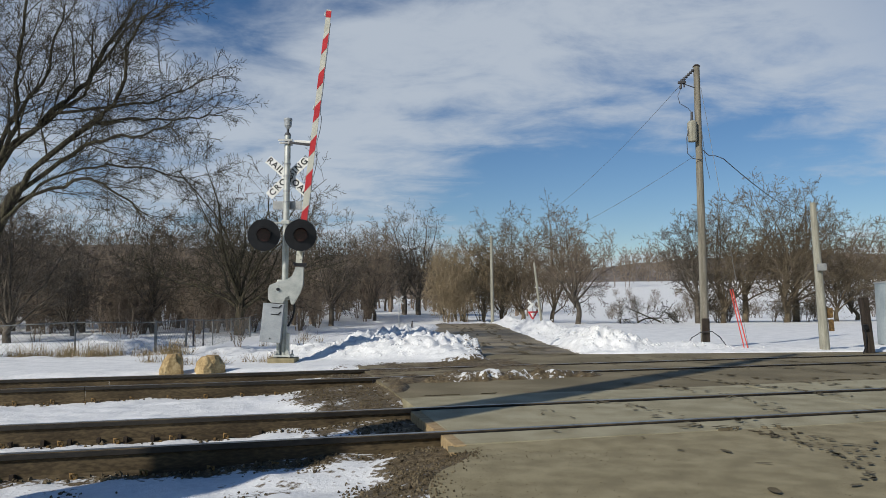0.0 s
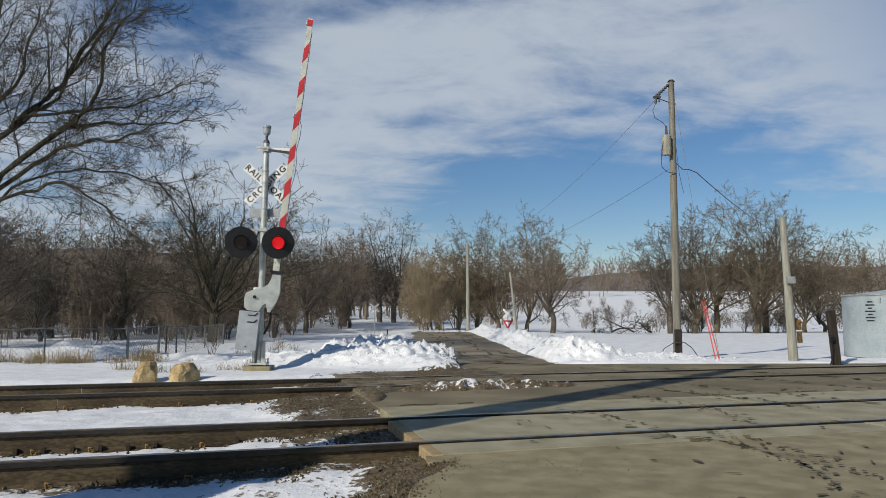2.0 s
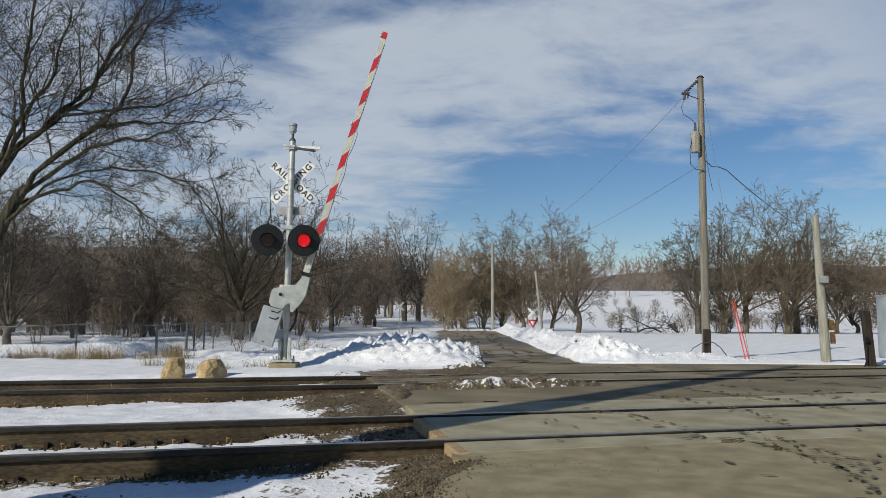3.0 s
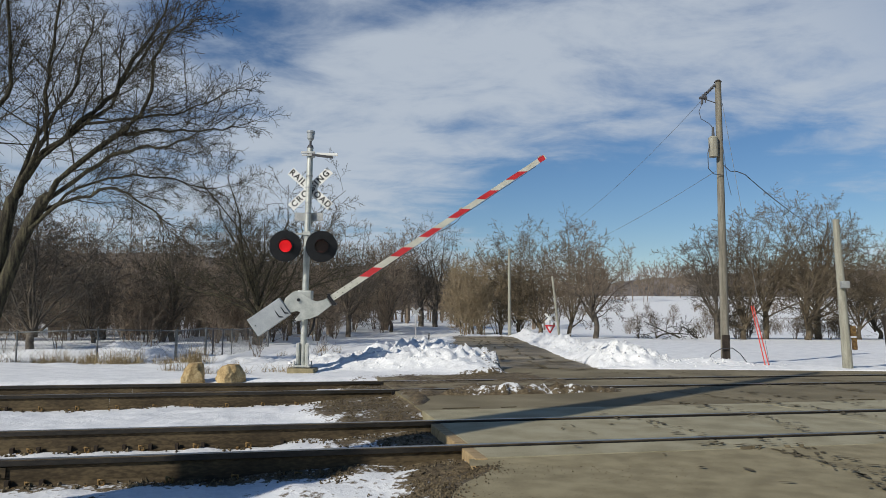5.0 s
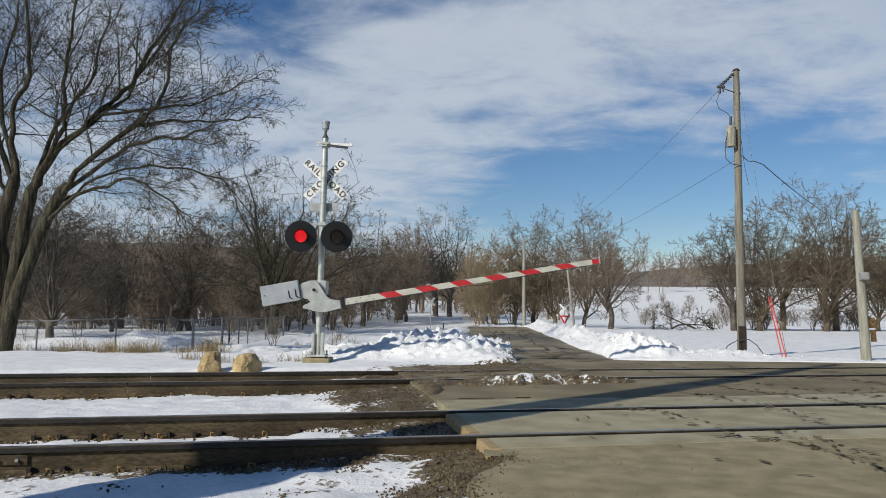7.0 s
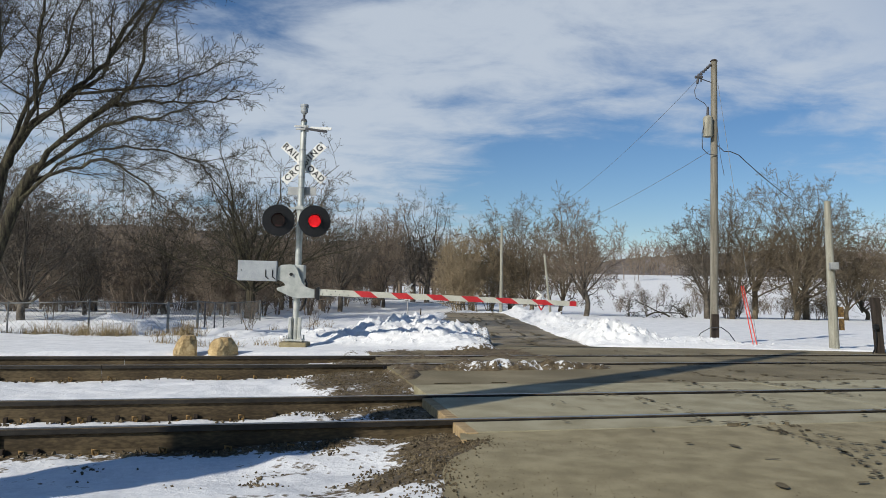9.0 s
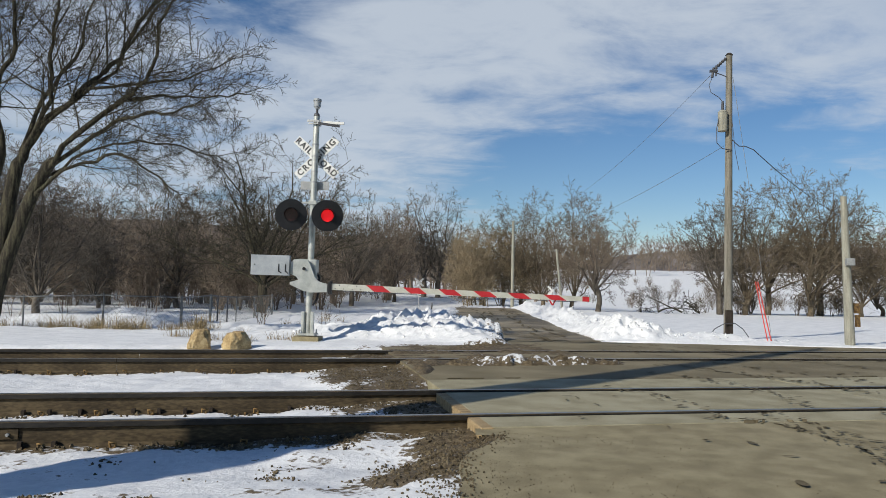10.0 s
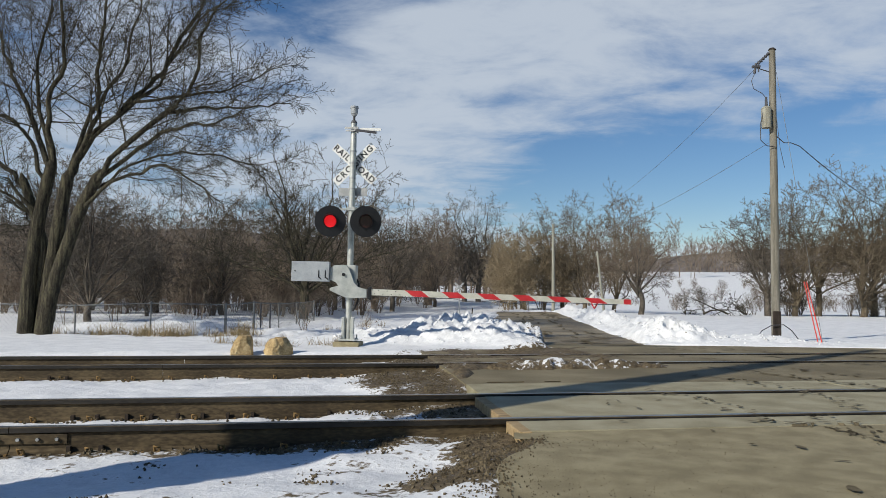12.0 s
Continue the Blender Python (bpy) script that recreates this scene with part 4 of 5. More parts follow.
def big_tree():
    """The old spreading tree by the fence: a cluster of stems that fork low into long arching limbs."""
    rng = random.Random(11)
    out = []

    def limb(points, r0, r1, sweep, shoots=2.9, reach=2.4, first=0.16):
        """A limb through waypoints of distance and height, swinging towards or away from the line, with its side shoots."""
        k = len(points)
        line = glide([(x if x < 3 else 3 + 0.8 * (x - 3), sweep * (i / (k - 1)) ** 1.2 + 0.18 * rng.uniform(-1, 1) * (i > 0), z) for i, (x, z) in enumerate(points)])
        n = len(line)
        for i in range(1, n):
            line[i] += Vector((rng.gauss(0, 0.035), rng.gauss(0, 0.05), rng.gauss(0, 0.035)))
        radii = [r1 + (0.66 * r0 - r1) * (1 - i / (n - 1)) ** 0.8 for i in range(n)]
        out.append((line, radii, 1))
        long = sum((b - a).length for a, b in zip(line, line[1:]))
        count = int(long * shoots)
        phase = rng.uniform(0, 6.28)
        for j in range(count):
            f = first + (1 - first) * (j + rng.random()) / count
            i = min(n - 2, int(f * (n - 1)))
            q = line[i].lerp(line[i + 1], f * (n - 1) - i)
            d = (line[i + 1] - line[i]).normalized()
            a = d.orthogonal().normalized()
            phase += 2.4 + rng.uniform(-0.5, 0.5)
            out_dir = a * math.cos(phase) + d.cross(a) * math.sin(phase)
            tilt = radians(rng.uniform(28, 62))
            nd = (d * math.cos(tilt) + out_dir * math.sin(tilt) + Vector((0.05, 0, 0.12))).normalized()
            size = reach * rng.uniform(0.55, 1.2) * (1.15 - 0.55 * f)
            sprout(out, rng, q, nd, size, max(0.012, radii[i] * rng.uniform(0.28, 0.42)), 2, (0, 0, 9, 6), (0, 0, 0.03, 0.02, 0.0), (0, 0.1, 0.14, 0.18, 0.2), 0.50, 46, 0.0055, 0.12)

    def trunk(points, r0, r1, y):
        high = points[-1][1]
        line = glide([(x, y * (1 - max(0.0, z) / high), z) for x, z in points])
        line.append(line[-1] * 2 - line[-2])
        k = len(line)
        out.append((line, [r0 + (r1 - r0) * (i / (k - 1)) ** 0.7 for i in range(k - 1)] + [0.03], 0))

    trunk([(-0.62, -0.2), (-0.60, 0.9), (-0.52, 2.3), (-0.33, 3.6), (-0.08, 4.8)], 0.25, 0.15, 0.0)
    trunk([(-0.22, -0.2), (-0.12, 0.9), (0.10, 2.5), (0.25, 3.6), (0.42, 4.5)], 0.25, 0.16, 0.12)
    trunk([(-0.05, -0.2), (0.14, 1.2), (0.55, 2.6), (0.92, 3.7), (1.32, 4.5)], 0.22, 0.15, -0.1)
    trunk([(-0.40, -0.2), (-0.42, 1.0), (-0.30, 2.4), (-0.62, 3.6), (-0.9, 4.4)], 0.2, 0.11, 0.3)
    limb([(-0.06, 4.7), (-0.76, 5.9), (-1.4, 7.0), (-2.1, 8.3), (-2.6, 9.8)], 0.13, 0.02, 0.8)
    limb([(0.0, 4.8), (-0.06, 6.6), (0.3, 7.7), (0.42, 9.4), (0.3, 11.6)], 0.12, 0.02, -0.9)
    limb([(0.4, 4.4), (0.9, 5.5), (2.1, 6.75), (2.9, 7.6), (3.4, 8.6), (4.0, 9.6), (4.5, 11.0)], 0.15, 0.02, 0.9)
    limb([(0.45, 4.4), (1.45, 6.2), (1.5, 7.4), (2.0, 8.9), (2.1, 11.0)], 0.12, 0.018, -1.5)
    limb([(1.0, 4.0), (2.1, 5.25), (3.7, 6.4), (4.5, 7.15), (4.95, 8.5), (5.8, 9.6)], 0.13, 0.016, -0.5)
    limb([(0.85, 3.5), (1.8, 4.25), (2.9, 4.67), (3.8, 4.65), (5.0, 4.15), (5.8, 3.6)], 0.085, 0.012, -0.8, 3.0, 1.9)
    limb([(1.3, 4.4), (2.9, 5.45), (4.2, 5.7), (5.55, 5.75), (7.1, 6.15)], 0.10, 0.012, -1.2, 3.0, 2.1)
    limb([(2.2, 6.6), (3.9, 6.75), (5.6, 7.0), (7.0, 7.6)], 0.07, 0.012, 0.3, 3.0, 2.1)
    limb([(3.5, 6.3), (4.9, 6.5), (6.2, 6.7), (7.3, 6.9)], 0.06, 0.012, 1.4, 3.0, 1.9)
    limb([(-0.18, 4.3), (-0.9, 5.8), (-1.7, 6.3), (-3.0, 7.2), (-4.2, 8.6)], 0.10, 0.018, -0.8)
    limb([(-0.84, 4.2), (-2.0, 5.0), (-3.8, 5.7), (-5.6, 6.2), (-7.0, 6.2)], 0.11, 0.016, 0.6)
    limb([(-0.55, 3.4), (-1.6, 4.1), (-2.8, 4.1), (-4.2, 3.7), (-5.2, 3.1)], 0.07, 0.012, -1.0, 3.0, 1.9)
    limb([(0.38, 4.4), (0.6, 6.5), (1.1, 8.4), (1.0, 10.8)], 0.11, 0.018, 2.6)
    limb([(0.9, 5.4), (2.6, 7.4), (3.6, 9.4), (4.9, 10.8)], 0.08, 0.016, 2.4)
    limb([(-0.1, 5.0), (-1.0, 7.6), (-1.1, 9.4), (-1.5, 11.4)], 0.10, 0.018, 2.0)
    limb([(-0.45, 3.0), (-1.3, 3.7), (-2.2, 3.9), (-3.2, 3.5)], 0.06, 0.012, 1.6, 4.0, 1.8)
    limb([(-0.35, 3.5), (-1.2, 4.5), (-2.2, 4.9), (-3.6, 5.0)], 0.07, 0.012, -1.8, 4.0, 1.9)
    limb([(-0.5, 2.7), (-1.1, 3.1), (-1.8, 2.9), (-2.4, 2.4)], 0.05, 0.012, -0.6, 4.0, 1.5)
    limb([(1.02, 3.9), (2.0, 4.9), (3.6, 5.3), (5.2, 5.2), (6.4, 4.9)], 0.07, 0.012, 2.0, 3.0, 2.0)
    return out


def spreading_tree(seed, height, width, trunk_r, limbs=7, fork=0.2, twigs=(0, 7, 6, 4), thin=0.008):
    """A field tree: a short trunk that forks into long limbs under a rounded crown."""
    rng = random.Random(seed)
    out = []
    top = Vector((rng.gauss(0, 0.15), rng.gauss(0, 0.15), height * fork))
    out.append((glide([(0, 0, -0.15), (0.1 * rng.gauss(0, 1), 0, top.z * 0.5), tuple(top)], 3), [trunk_r * (1.15 - 0.05 * i) for i in range(7)], 0))
    phase = rng.uniform(0, 6.28)
    for k in range(limbs):
        phase += 2.4 + rng.uniform(-0.3, 0.3)
        f = (k + 0.5) / limbs
        lift = radians(82 - 66 * f + rng.uniform(-7, 7))
        aim = Vector((math.cos(phase) * math.cos(lift) * width * 0.55, math.sin(phase) * math.cos(lift) * width * 0.55, math.sin(lift) * height * (1 - fork)))
        start = top - Vector((0, 0, top.z * 0.4 * f))
        sprout(out, rng, start, aim.normalized(), aim.length * rng.uniform(0.82, 1.0), trunk_r * rng.uniform(0.30, 0.46), 1, twigs, (0, 0.022, 0.01, 0.005, 0), (0, 0.15, 0.18, 0.2, 0.2), 0.42, 50, thin, 0.10)
    return out


def woods(name, label, makers, spots, mat):
    """Many trees joined: the wood that nobody could count."""
    vs, qs, base = [], [], 0
    for k, (x, y, z, turn, size) in enumerate(spots):
        v, q = makers[k % len(makers)]
        c, s = math.cos(turn) * size, math.sin(turn) * size
        w = np.empty_like(v)
        w[:, 0], w[:, 1], w[:, 2] = v[:, 0] * c - v[:, 1] * s + x, v[:, 0] * s + v[:, 1] * c + y, v[:, 2] * size + z
        vs.append(w)
        qs.append(q + base)
        base += len(v)
    tagged(new(name, mesh_from_quads(name, np.concatenate(vs), np.concatenate(qs), mat)), label, "woods", kind="stuff")


def plant_trees():
    x, y = -12.75, 18.7
    tree("big_tree", "old bare spreading tree with mossy twin trunk by the fence", big_tree(), BARK, at_ground(x, y))
    tree("bare_tree", "wide leafless tree with forked trunk behind the fence", spreading_tree(62, 11.0, 12.0, 0.25, 15, 0.2, (0, 13, 8, 6), 0.0095), BARK, at_ground(-11.3, 39), BARK, 3)
    # trees that stand apart: x, y, height, trunk, stems, seed, crown angle
    lone = [(-3.9, 70, 10.4, 0.30, 1, 4, 40), (-2.5, 70.5, 11.0, 0.30, 1, 5, 42), (-0.2, 76, 7.5, 0.4, 2, 6, 50),
            (4.6, 56, 9.8, 0.22, 3, 7, 36), (6.0, 54, 9.6, 0.24, 2, 31, 36), (7.9, 52, 9.6, 0.22, 2, 8, 36), (8.6, 45.5, 7.7, 0.20, 1, 9, 44), (3.4, 60, 9.0, 0.2, 2, 33, 38),
            (16.2, 45, 7.6, 0.22, 1, 10, 46), (18.0, 45.5, 9.2, 0.25, 2, 12, 42), (19.6, 46, 9.0, 0.22, 1, 13, 42), (21.8, 45, 9.8, 0.26, 3, 14, 38), (23.2, 46.5, 9.4, 0.24, 1, 15, 40),
            (25.6, 46, 8.0, 0.2, 2, 16, 42), (29.2, 50, 7.4, 0.2, 2, 17, 44), (32.5, 52, 7.2, 0.2, 2, 19, 44), (36.5, 54, 7.0, 0.2, 2, 20, 44), (-19.1, 31, 8.6, 0.24, 2, 28, 44), (-21.6, 32, 8.2, 0.22, 1, 29, 44), (-23.6, 35, 8.8, 0.22, 1, 34, 44), (-17.6, 43, 8.4, 0.2, 1, 22, 44), (-21.0, 40, 7.2, 0.17, 2, 23, 44), (-27.2, 44, 8.8, 0.22, 1, 24, 44), (-14.6, 48, 9.0, 0.2, 1, 25, 44), (-8.6, 54, 9.4, 0.22, 1, 26, 44), (-6.0, 61, 9.6, 0.22, 2, 27, 44), (-24.0, 47, 8.0, 0.22, 1, 18, 44), (-30.5, 50, 9.0, 0.22, 1, 21, 42)]
    for x, y, h, r, stems, seed, spread in lone:
        tan = x > 2.0 and seed not in (9, 10)
        form = spreading_tree(seed, h, h * (0.72 if stems > 1 else 0.88), r * (0.68 if stems > 1 else 0.82), 11, 0.12 if stems > 1 else 0.24, (0, 11, 8, 6), 0.0105)
        tree("bare_tree", "leafless grey-brown tree standing in snow", form, BARK_TAN if tan else BARK_GREY, at_ground(x, y, seed * 40), BARK_TAN if tan else BARK_RED if seed % 3 == 0 else BARK_GREY, 3)
    rng = random.Random(77)
    small = [tubes(plain_tree(150 + k, 11, 0.12, (9, 5, 4), 0.46, 42, 0.04, 1, 0, 0.2), 0, 6, 1) for k in range(4)]
    tall = [tubes(plain_tree(100 + k, 10, 0.13, (11, 6, 4), 0.50, 40, 0.014, 1, 0, 0.24), 0, 6, 2) for k in range(5)] + [tubes(spreading_tree(120 + k, 9.5, 7.5, 0.17, 7, 0.22, (0, 7, 5, 3), 0.014), 0, 6, 2) for k in range(5)]
    shrub = [tubes(plain_tree(200 + k, 3.6, 0.03, (6, 4, 3), 0.58, 44, 0.009, 7, 0, 0.08), 0, 6, 2) for k in range(6)]
    spots = []
    while len(spots) < 240:
        y = rng.uniform(52, 120)
        px = rng.uniform(-1000, -85)
        x = px / 1245 * y
        if y < 62 and x > -8:
            continue
        spots.append((x, y, ground_height(x, y)[0] - 0.1, rng.uniform(0, 6.28), rng.uniform(0.75, 1.2)))
    woods("wood", "dense leafless woodland with grey-brown trunks on snow", tall, spots, BARK_RED)
    spots = []
    while len(spots) < 190:
        y = rng.choice((rng.uniform(41, 58), rng.uniform(50, 90)))
        px = rng.uniform(-1000, -120)
        x = px / 1245 * y
        if -9 < x and y < 58:
            continue
        spots.append((x, y, ground_height(x, y)[0] - 0.1, rng.uniform(0, 6.28), rng.uniform(0.7, 1.35)))
    woods("underbrush", "reddish-brown leafless underbrush below the woodland", shrub, spots, BARK_RED)
    spots = []
    while len(spots) < 190:
        y = rng.uniform(135, 260)
        px = rng.uniform(150, 1050)
        x = px / 1245 * y
        spots.append((x, y, ground_height(x, y)[0] - 0.1, rng.uniform(0, 6.28), rng.uniform(0.7, 1.15)))
    woods("far_wood", "distant brown treeline on a snowy rise", small, spots, BARK_RED)
    spots = []
    while len(spots) < 60:
        y = rng.uniform(85, 140)
        px = rng.uniform(-90, 190)
        x = px / 1245 * y
        spots.append((x, y, ground_height(x, y)[0] - 0.1, rng.uniform(0, 6.28), rng.uniform(0.6, 0.9)))
    woods("far_wood", "leafless trees behind the end of the road", tall, spots, BARK_RED)
    spots = []
    while len(spots) < 210:
        az = rng.uniform(-0.78, 0.72)
        f = rng.uniform(0.45, 1.0)
        dist = 235 + 60 * f
        z = -3 + (hill_crest(az) * dist + 4) * f ** 0.85
        spots.append((math.sin(az) * dist, math.cos(az) * dist, z - 2.0, rng.uniform(0, 6.28), rng.uniform(0.7, 1.1)))
    woods("far_wood", "leafless woods on the distant hillside", small, spots, HILL)
    spots = [(rng.uniform(14, 34), rng.uniform(46, 52), -0.15, rng.uniform(0, 6.28), rng.uniform(0.35, 0.8)) for _ in range(24)]
    woods("hedge_brush", "tan leafless brush under the field trees", shrub, spots, BARK_TAN)
    spots = []
    while len(spots) < 70:
        y = rng.choice((rng.uniform(70, 74), rng.uniform(96, 100), rng.uniform(120, 124)))
        x = rng.uniform(260, 1000) / 1245 * y
        spots.append((x, y, ground_height(x, y)[0] - 0.1, rng.uniform(0, 6.28), rng.uniform(0.35, 0.75)))
    woods("hedge_brush", "low brown brush lines across the snowy field", shrub, spots, BARK_RED)
    scrub = [tubes(plain_tree(500 + k, 2.0, 0.014, (4, 3), 0.5, 36, 0.006, 3, 0, 0.1), 0, 6) for k in range(3)]
    for k, (x, y, s) in enumerate(((-5.9, 20.5, 0.8), (-4.6, 23.0, 0.7), (-7.6, 26, 0.9), (-10.6, 30, 1.1), (-13.0, 29, 1.2), (-15.5, 32, 1.3), (-17.5, 27, 1.0), (-19.5, 34, 1.4), (-21.5, 30, 1.2))):
        v, q = scrub[k % 3]
        b = tagged(new("scrub", mesh_from_quads("scrub", v * s, q, BARK_RED)), "thin leafless scrub standing in snow by the fence", "shrub", "scrub by the fence")
        b.matrix_basis = at_ground(x, y, k * 50)
    # thick bushes by the road
    dense = [tubes(plain_tree(300 + k, 4.8, 0.026, (9, 7, 5), 0.50, 46, 0.0075, 9, 0, 0.05), 0, 6, 2) for k in range(3)]
    for k, (x, y, s) in enumerate(((0.5, 52.5, 1.15), (1.7, 53, 1.4), (2.9, 54.5, 1.4), (0.2, 55.5, 1.25), (4.6, 56, 1.1), (1.2, 57, 1.45))):
        v, q = dense[k % 3]
        b = tagged(new("roadside_bush", mesh_from_quads("roadside_bush", v * s, q, BUSH)), "dense tan leafless bush at the roadside", "bush", "bushes by the road")
        b.matrix_basis = at_ground(x, y, k * 70)
    # cut branches in a heap
    for k, (x, y, turn, s) in enumerate(((12.2, 44.5, 20, 1.0), (13.6, 44.2, 160, 0.9), (11.2, 44.8, 80, 0.7), (14.6, 44.0, 200, 0.8))):
        out = []
        sprout(out, random.Random(400 + k), Vector((0, 0, 0.1)), Vector((1, 0, 0.45)), 3.0 * s, 0.06, 0, (8, 5, 4), (-0.06, -0.02, 0, 0), (0.08, 0.15, 0.2), 0.5, 45, 0.010, 0.1)
        v, q = tubes(out, 0, 6)
        b = tagged(new("cut_branch", mesh_from_quads("cut_branch", v, q, BARK)), "cut dark tree branch lying in a heap on snow", "branch", "cut branches")
        b.matrix_basis = at_ground(x, y, turn, 0.0)


def snow_clods():
    """Lumps of ploughed snow and ice on the banks."""
    rng = random.Random(14)
    verts, faces = [], []
    made = 0
    while made < 3200:
        if made % 3:
            x, y = rng.uniform(-4.0, 1.2), rng.uniform(15.2, 23)
        else:
            x, y = rng.choice(((rng.uniform(3.4, 4.8), rng.uniform(17, 34)), (rng.uniform(3.5, 8.0), rng.gauss(17.5, 0.3))))
        made += 1
        z, d = ground_height(x, y)
        if z < -0.06:
            continue
        r = rng.uniform(0.012, 0.04) * (1.7 if rng.random() < 0.06 else 1.0)
        m = Euler((rng.uniform(0, 6), rng.uniform(0, 6), rng.uniform(0, 6))).to_matrix()
        base = len(verts)
        for p in ((1, 0, 0), (-1, 0, 0), (0, 1, 0), (0, -1, 0), (0, 0, 1), (0, 0, -1), (0.7, 0.7, 0.1), (-0.6, -0.7, -0.1)):
            q = m @ (Vector(p) * r * rng.uniform(0.65, 1.2))
            verts.append((x + q.x, y + q.y, z - 0.3 * r + q.z * 0.8))
        for f in ((0, 6, 4), (6, 2, 4), (2, 1, 4), (1, 7, 4), (7, 3, 4), (3, 0, 4), (6, 0, 5), (2, 6, 5), (1, 2, 5), (7, 1, 5), (3, 7, 5), (0, 3, 5)):
            faces.append(tuple(base + i for i in f))
    tagged(new("snow_clods", mesh_of("snow_clods", verts, faces, GROUND, True)), "broken lumps of ploughed snow on the banks", "snow", kind="stuff")


def tyre_marks():
    """Mud left by tyres and meltwater on the asphalt: broken dark streaks."""
    rng = random.Random(21)
    verts, quads = [], []

    def fleck(x, y, ang, length, width, level=None):
        base = len(verts)
        c, s = math.cos(ang), math.sin(ang)
        n = 8
        seed = rng.uniform(0, 99)
        for i in range(n + 1):
            f = i / n
            round_off = width * math.sqrt(max(0.02, 1 - (2 * f - 1) ** 2))
            for side in (-1, 1):
                w = side * round_off * (0.8 + 0.5 * nz(f * 3, side, 1.0, seed))
                px, py = x + c * length * (f - 0.5) + s * w, y + s * length * (f - 0.5) - c * w
                u, v = uv(px, py)
                z = 0.003 if -0.55 < v < 2.57 else (-0.010 if v > 2.5 else -0.018)
                z = z if level is None else level + 0.05 * sstep(20, 48, py)
                verts.append((px, py, z))
        for i in range(n):
            quads.append((base + 2 * i, base + 2 * i + 2, base + 2 * i + 3, base + 2 * i + 1))

    def track(p0, p1, p2, width, density, size):
        for k in range(density):
            f = (k + rng.random()) / density
            x = (1 - f) ** 2 * p0[0] + 2 * f * (1 - f) * p1[0] + f * f * p2[0]
            y = (1 - f) ** 2 * p0[1] + 2 * f * (1 - f) * p1[1] + f * f * p2[1]
            dx = (1 - f) * (p1[0] - p0[0]) + f * (p2[0] - p1[0])
            dy = (1 - f) * (p1[1] - p0[1]) + f * (p2[1] - p1[1])
            fleck(x + rng.gauss(0, width), y + rng.gauss(0, width), math.atan2(dy, dx) + rng.gauss(0, 0.7), size * rng.uniform(0.3, 1.0), size * rng.uniform(0.08, 0.24))

    track((2.20, 6.65), (3.38, 6.64), (2.76, 4.42), 0.05, 70, 0.12)
    track((2.48, 10.47), (3.67, 9.77), (3.59, 7.42), 0.08, 60, 0.15)
    track((3.18, 11.62), (4.41, 10.16), (4.80, 8.53), 0.10, 60, 0.18)
    track((1.63, 8.54), (2.25, 8.15), (2.32, 6.68), 0.08, 22, 0.16)
    track((2.71, 6.98), (3.36, 6.46), (3.24, 4.93), 0.10, 50, 0.12)
    track((7.2, 6.0), (6.0, 9.6), (2.6, 14.5), 0.10, 90, 0.2)
    track((9.2, 8.0), (7.6, 11.0), (3.2, 15.8), 0.12, 80, 0.25)
    track((12.0, 9.5), (9.0, 12.0), (4.0, 16.2), 0.12, 60, 0.35)
    for _ in range(330):
        x, y = rng.uniform(0.6, 12), rng.uniform(4.2, 16)
        if nz(x, y, 0.45, 51) < 0.05 or x < 0.6 + 0.3 * nz(x, y, 1, 52):
            continue
        fleck(x, y, rng.uniform(0, 3.1), rng.uniform(0.04, 0.16), rng.uniform(0.012, 0.045))
    # wet ruts and puddled mud on the road beyond
    for _ in range(60):
        y = rng.uniform(17, 46)
        x = rng.choice((0.75, 1.25, 2.05, 2.45)) + rng.gauss(0, 0.12)
        fleck(x, y, radians(90) + rng.gauss(0, 0.06), rng.uniform(0.6, 2.6), rng.uniform(0.03, 0.10), -0.012)
    for _ in range(26):
        x, y = rng.uniform(0.6, 3.0), 18.6 + rng.gauss(0, 1.1)
        fleck(x, y, rng.gauss(0.1, 0.3), rng.uniform(0.3, 1.0), rng.uniform(0.04, 0.12), -0.011 + rng.uniform(0, 0.008))
    # dark seams along the rails
    for v, z in ((2.56, 1), (4.7, 1)):
        for _ in range(60):
            u = rng.uniform(0.1, 16)
            x, y = xy(u, v + rng.gauss(0, 0.025))
            fleck(x, y, TURN, rng.uniform(0.1, 0.5), rng.uniform(0.005, 0.014))
    tagged(new("mud_streaks", mesh_from_quads("mud_streaks", verts, quads, MUD)), "dark mud streaks left by tyres on asphalt", "mud", kind="stuff")


def hill_crest(az):
    return 0.080 - 0.010 * sstep(-0.35, -0.12, az) - 0.030 * sstep(-0.12, 0.05, az) + 0.020 * sstep(0.12, 0.35, az)


def wooded_hill():
    """The far wooded rise behind everything: a rough brown slope with an uneven crest."""
    verts, faces = [], []
    n, rows = 520, 14
    rng = random.Random(3)
    for i in range(n + 1):
        az = -0.95 + 1.85 * i / n
        crest = hill_crest(az)
        crest += 0.006 * nz(az, 0, 9, 41) + 0.003 * nz(az, 0, 45, 42) + 0.002 * rng.random()
        for k in range(rows + 1):
            f = k / rows
            dist = 235 + 60 * f + 6 * nz(az * 60, f * 9, 1, 43)
            z = -3 + (crest * dist + 4) * (f ** 0.85)
            verts.append((math.sin(az) * dist, math.cos(az) * dist, z))
    w = rows + 1
    faces = [(i * w + k, (i + 1) * w + k, (i + 1) * w + k + 1, i * w + k + 1) for i in range(n) for k in range(rows)]
    tagged(new("backdrop_hill", mesh_of("backdrop_hill", verts, faces, HILL)), "distant hillside covered with brown leafless woods", "hill", kind="structure")


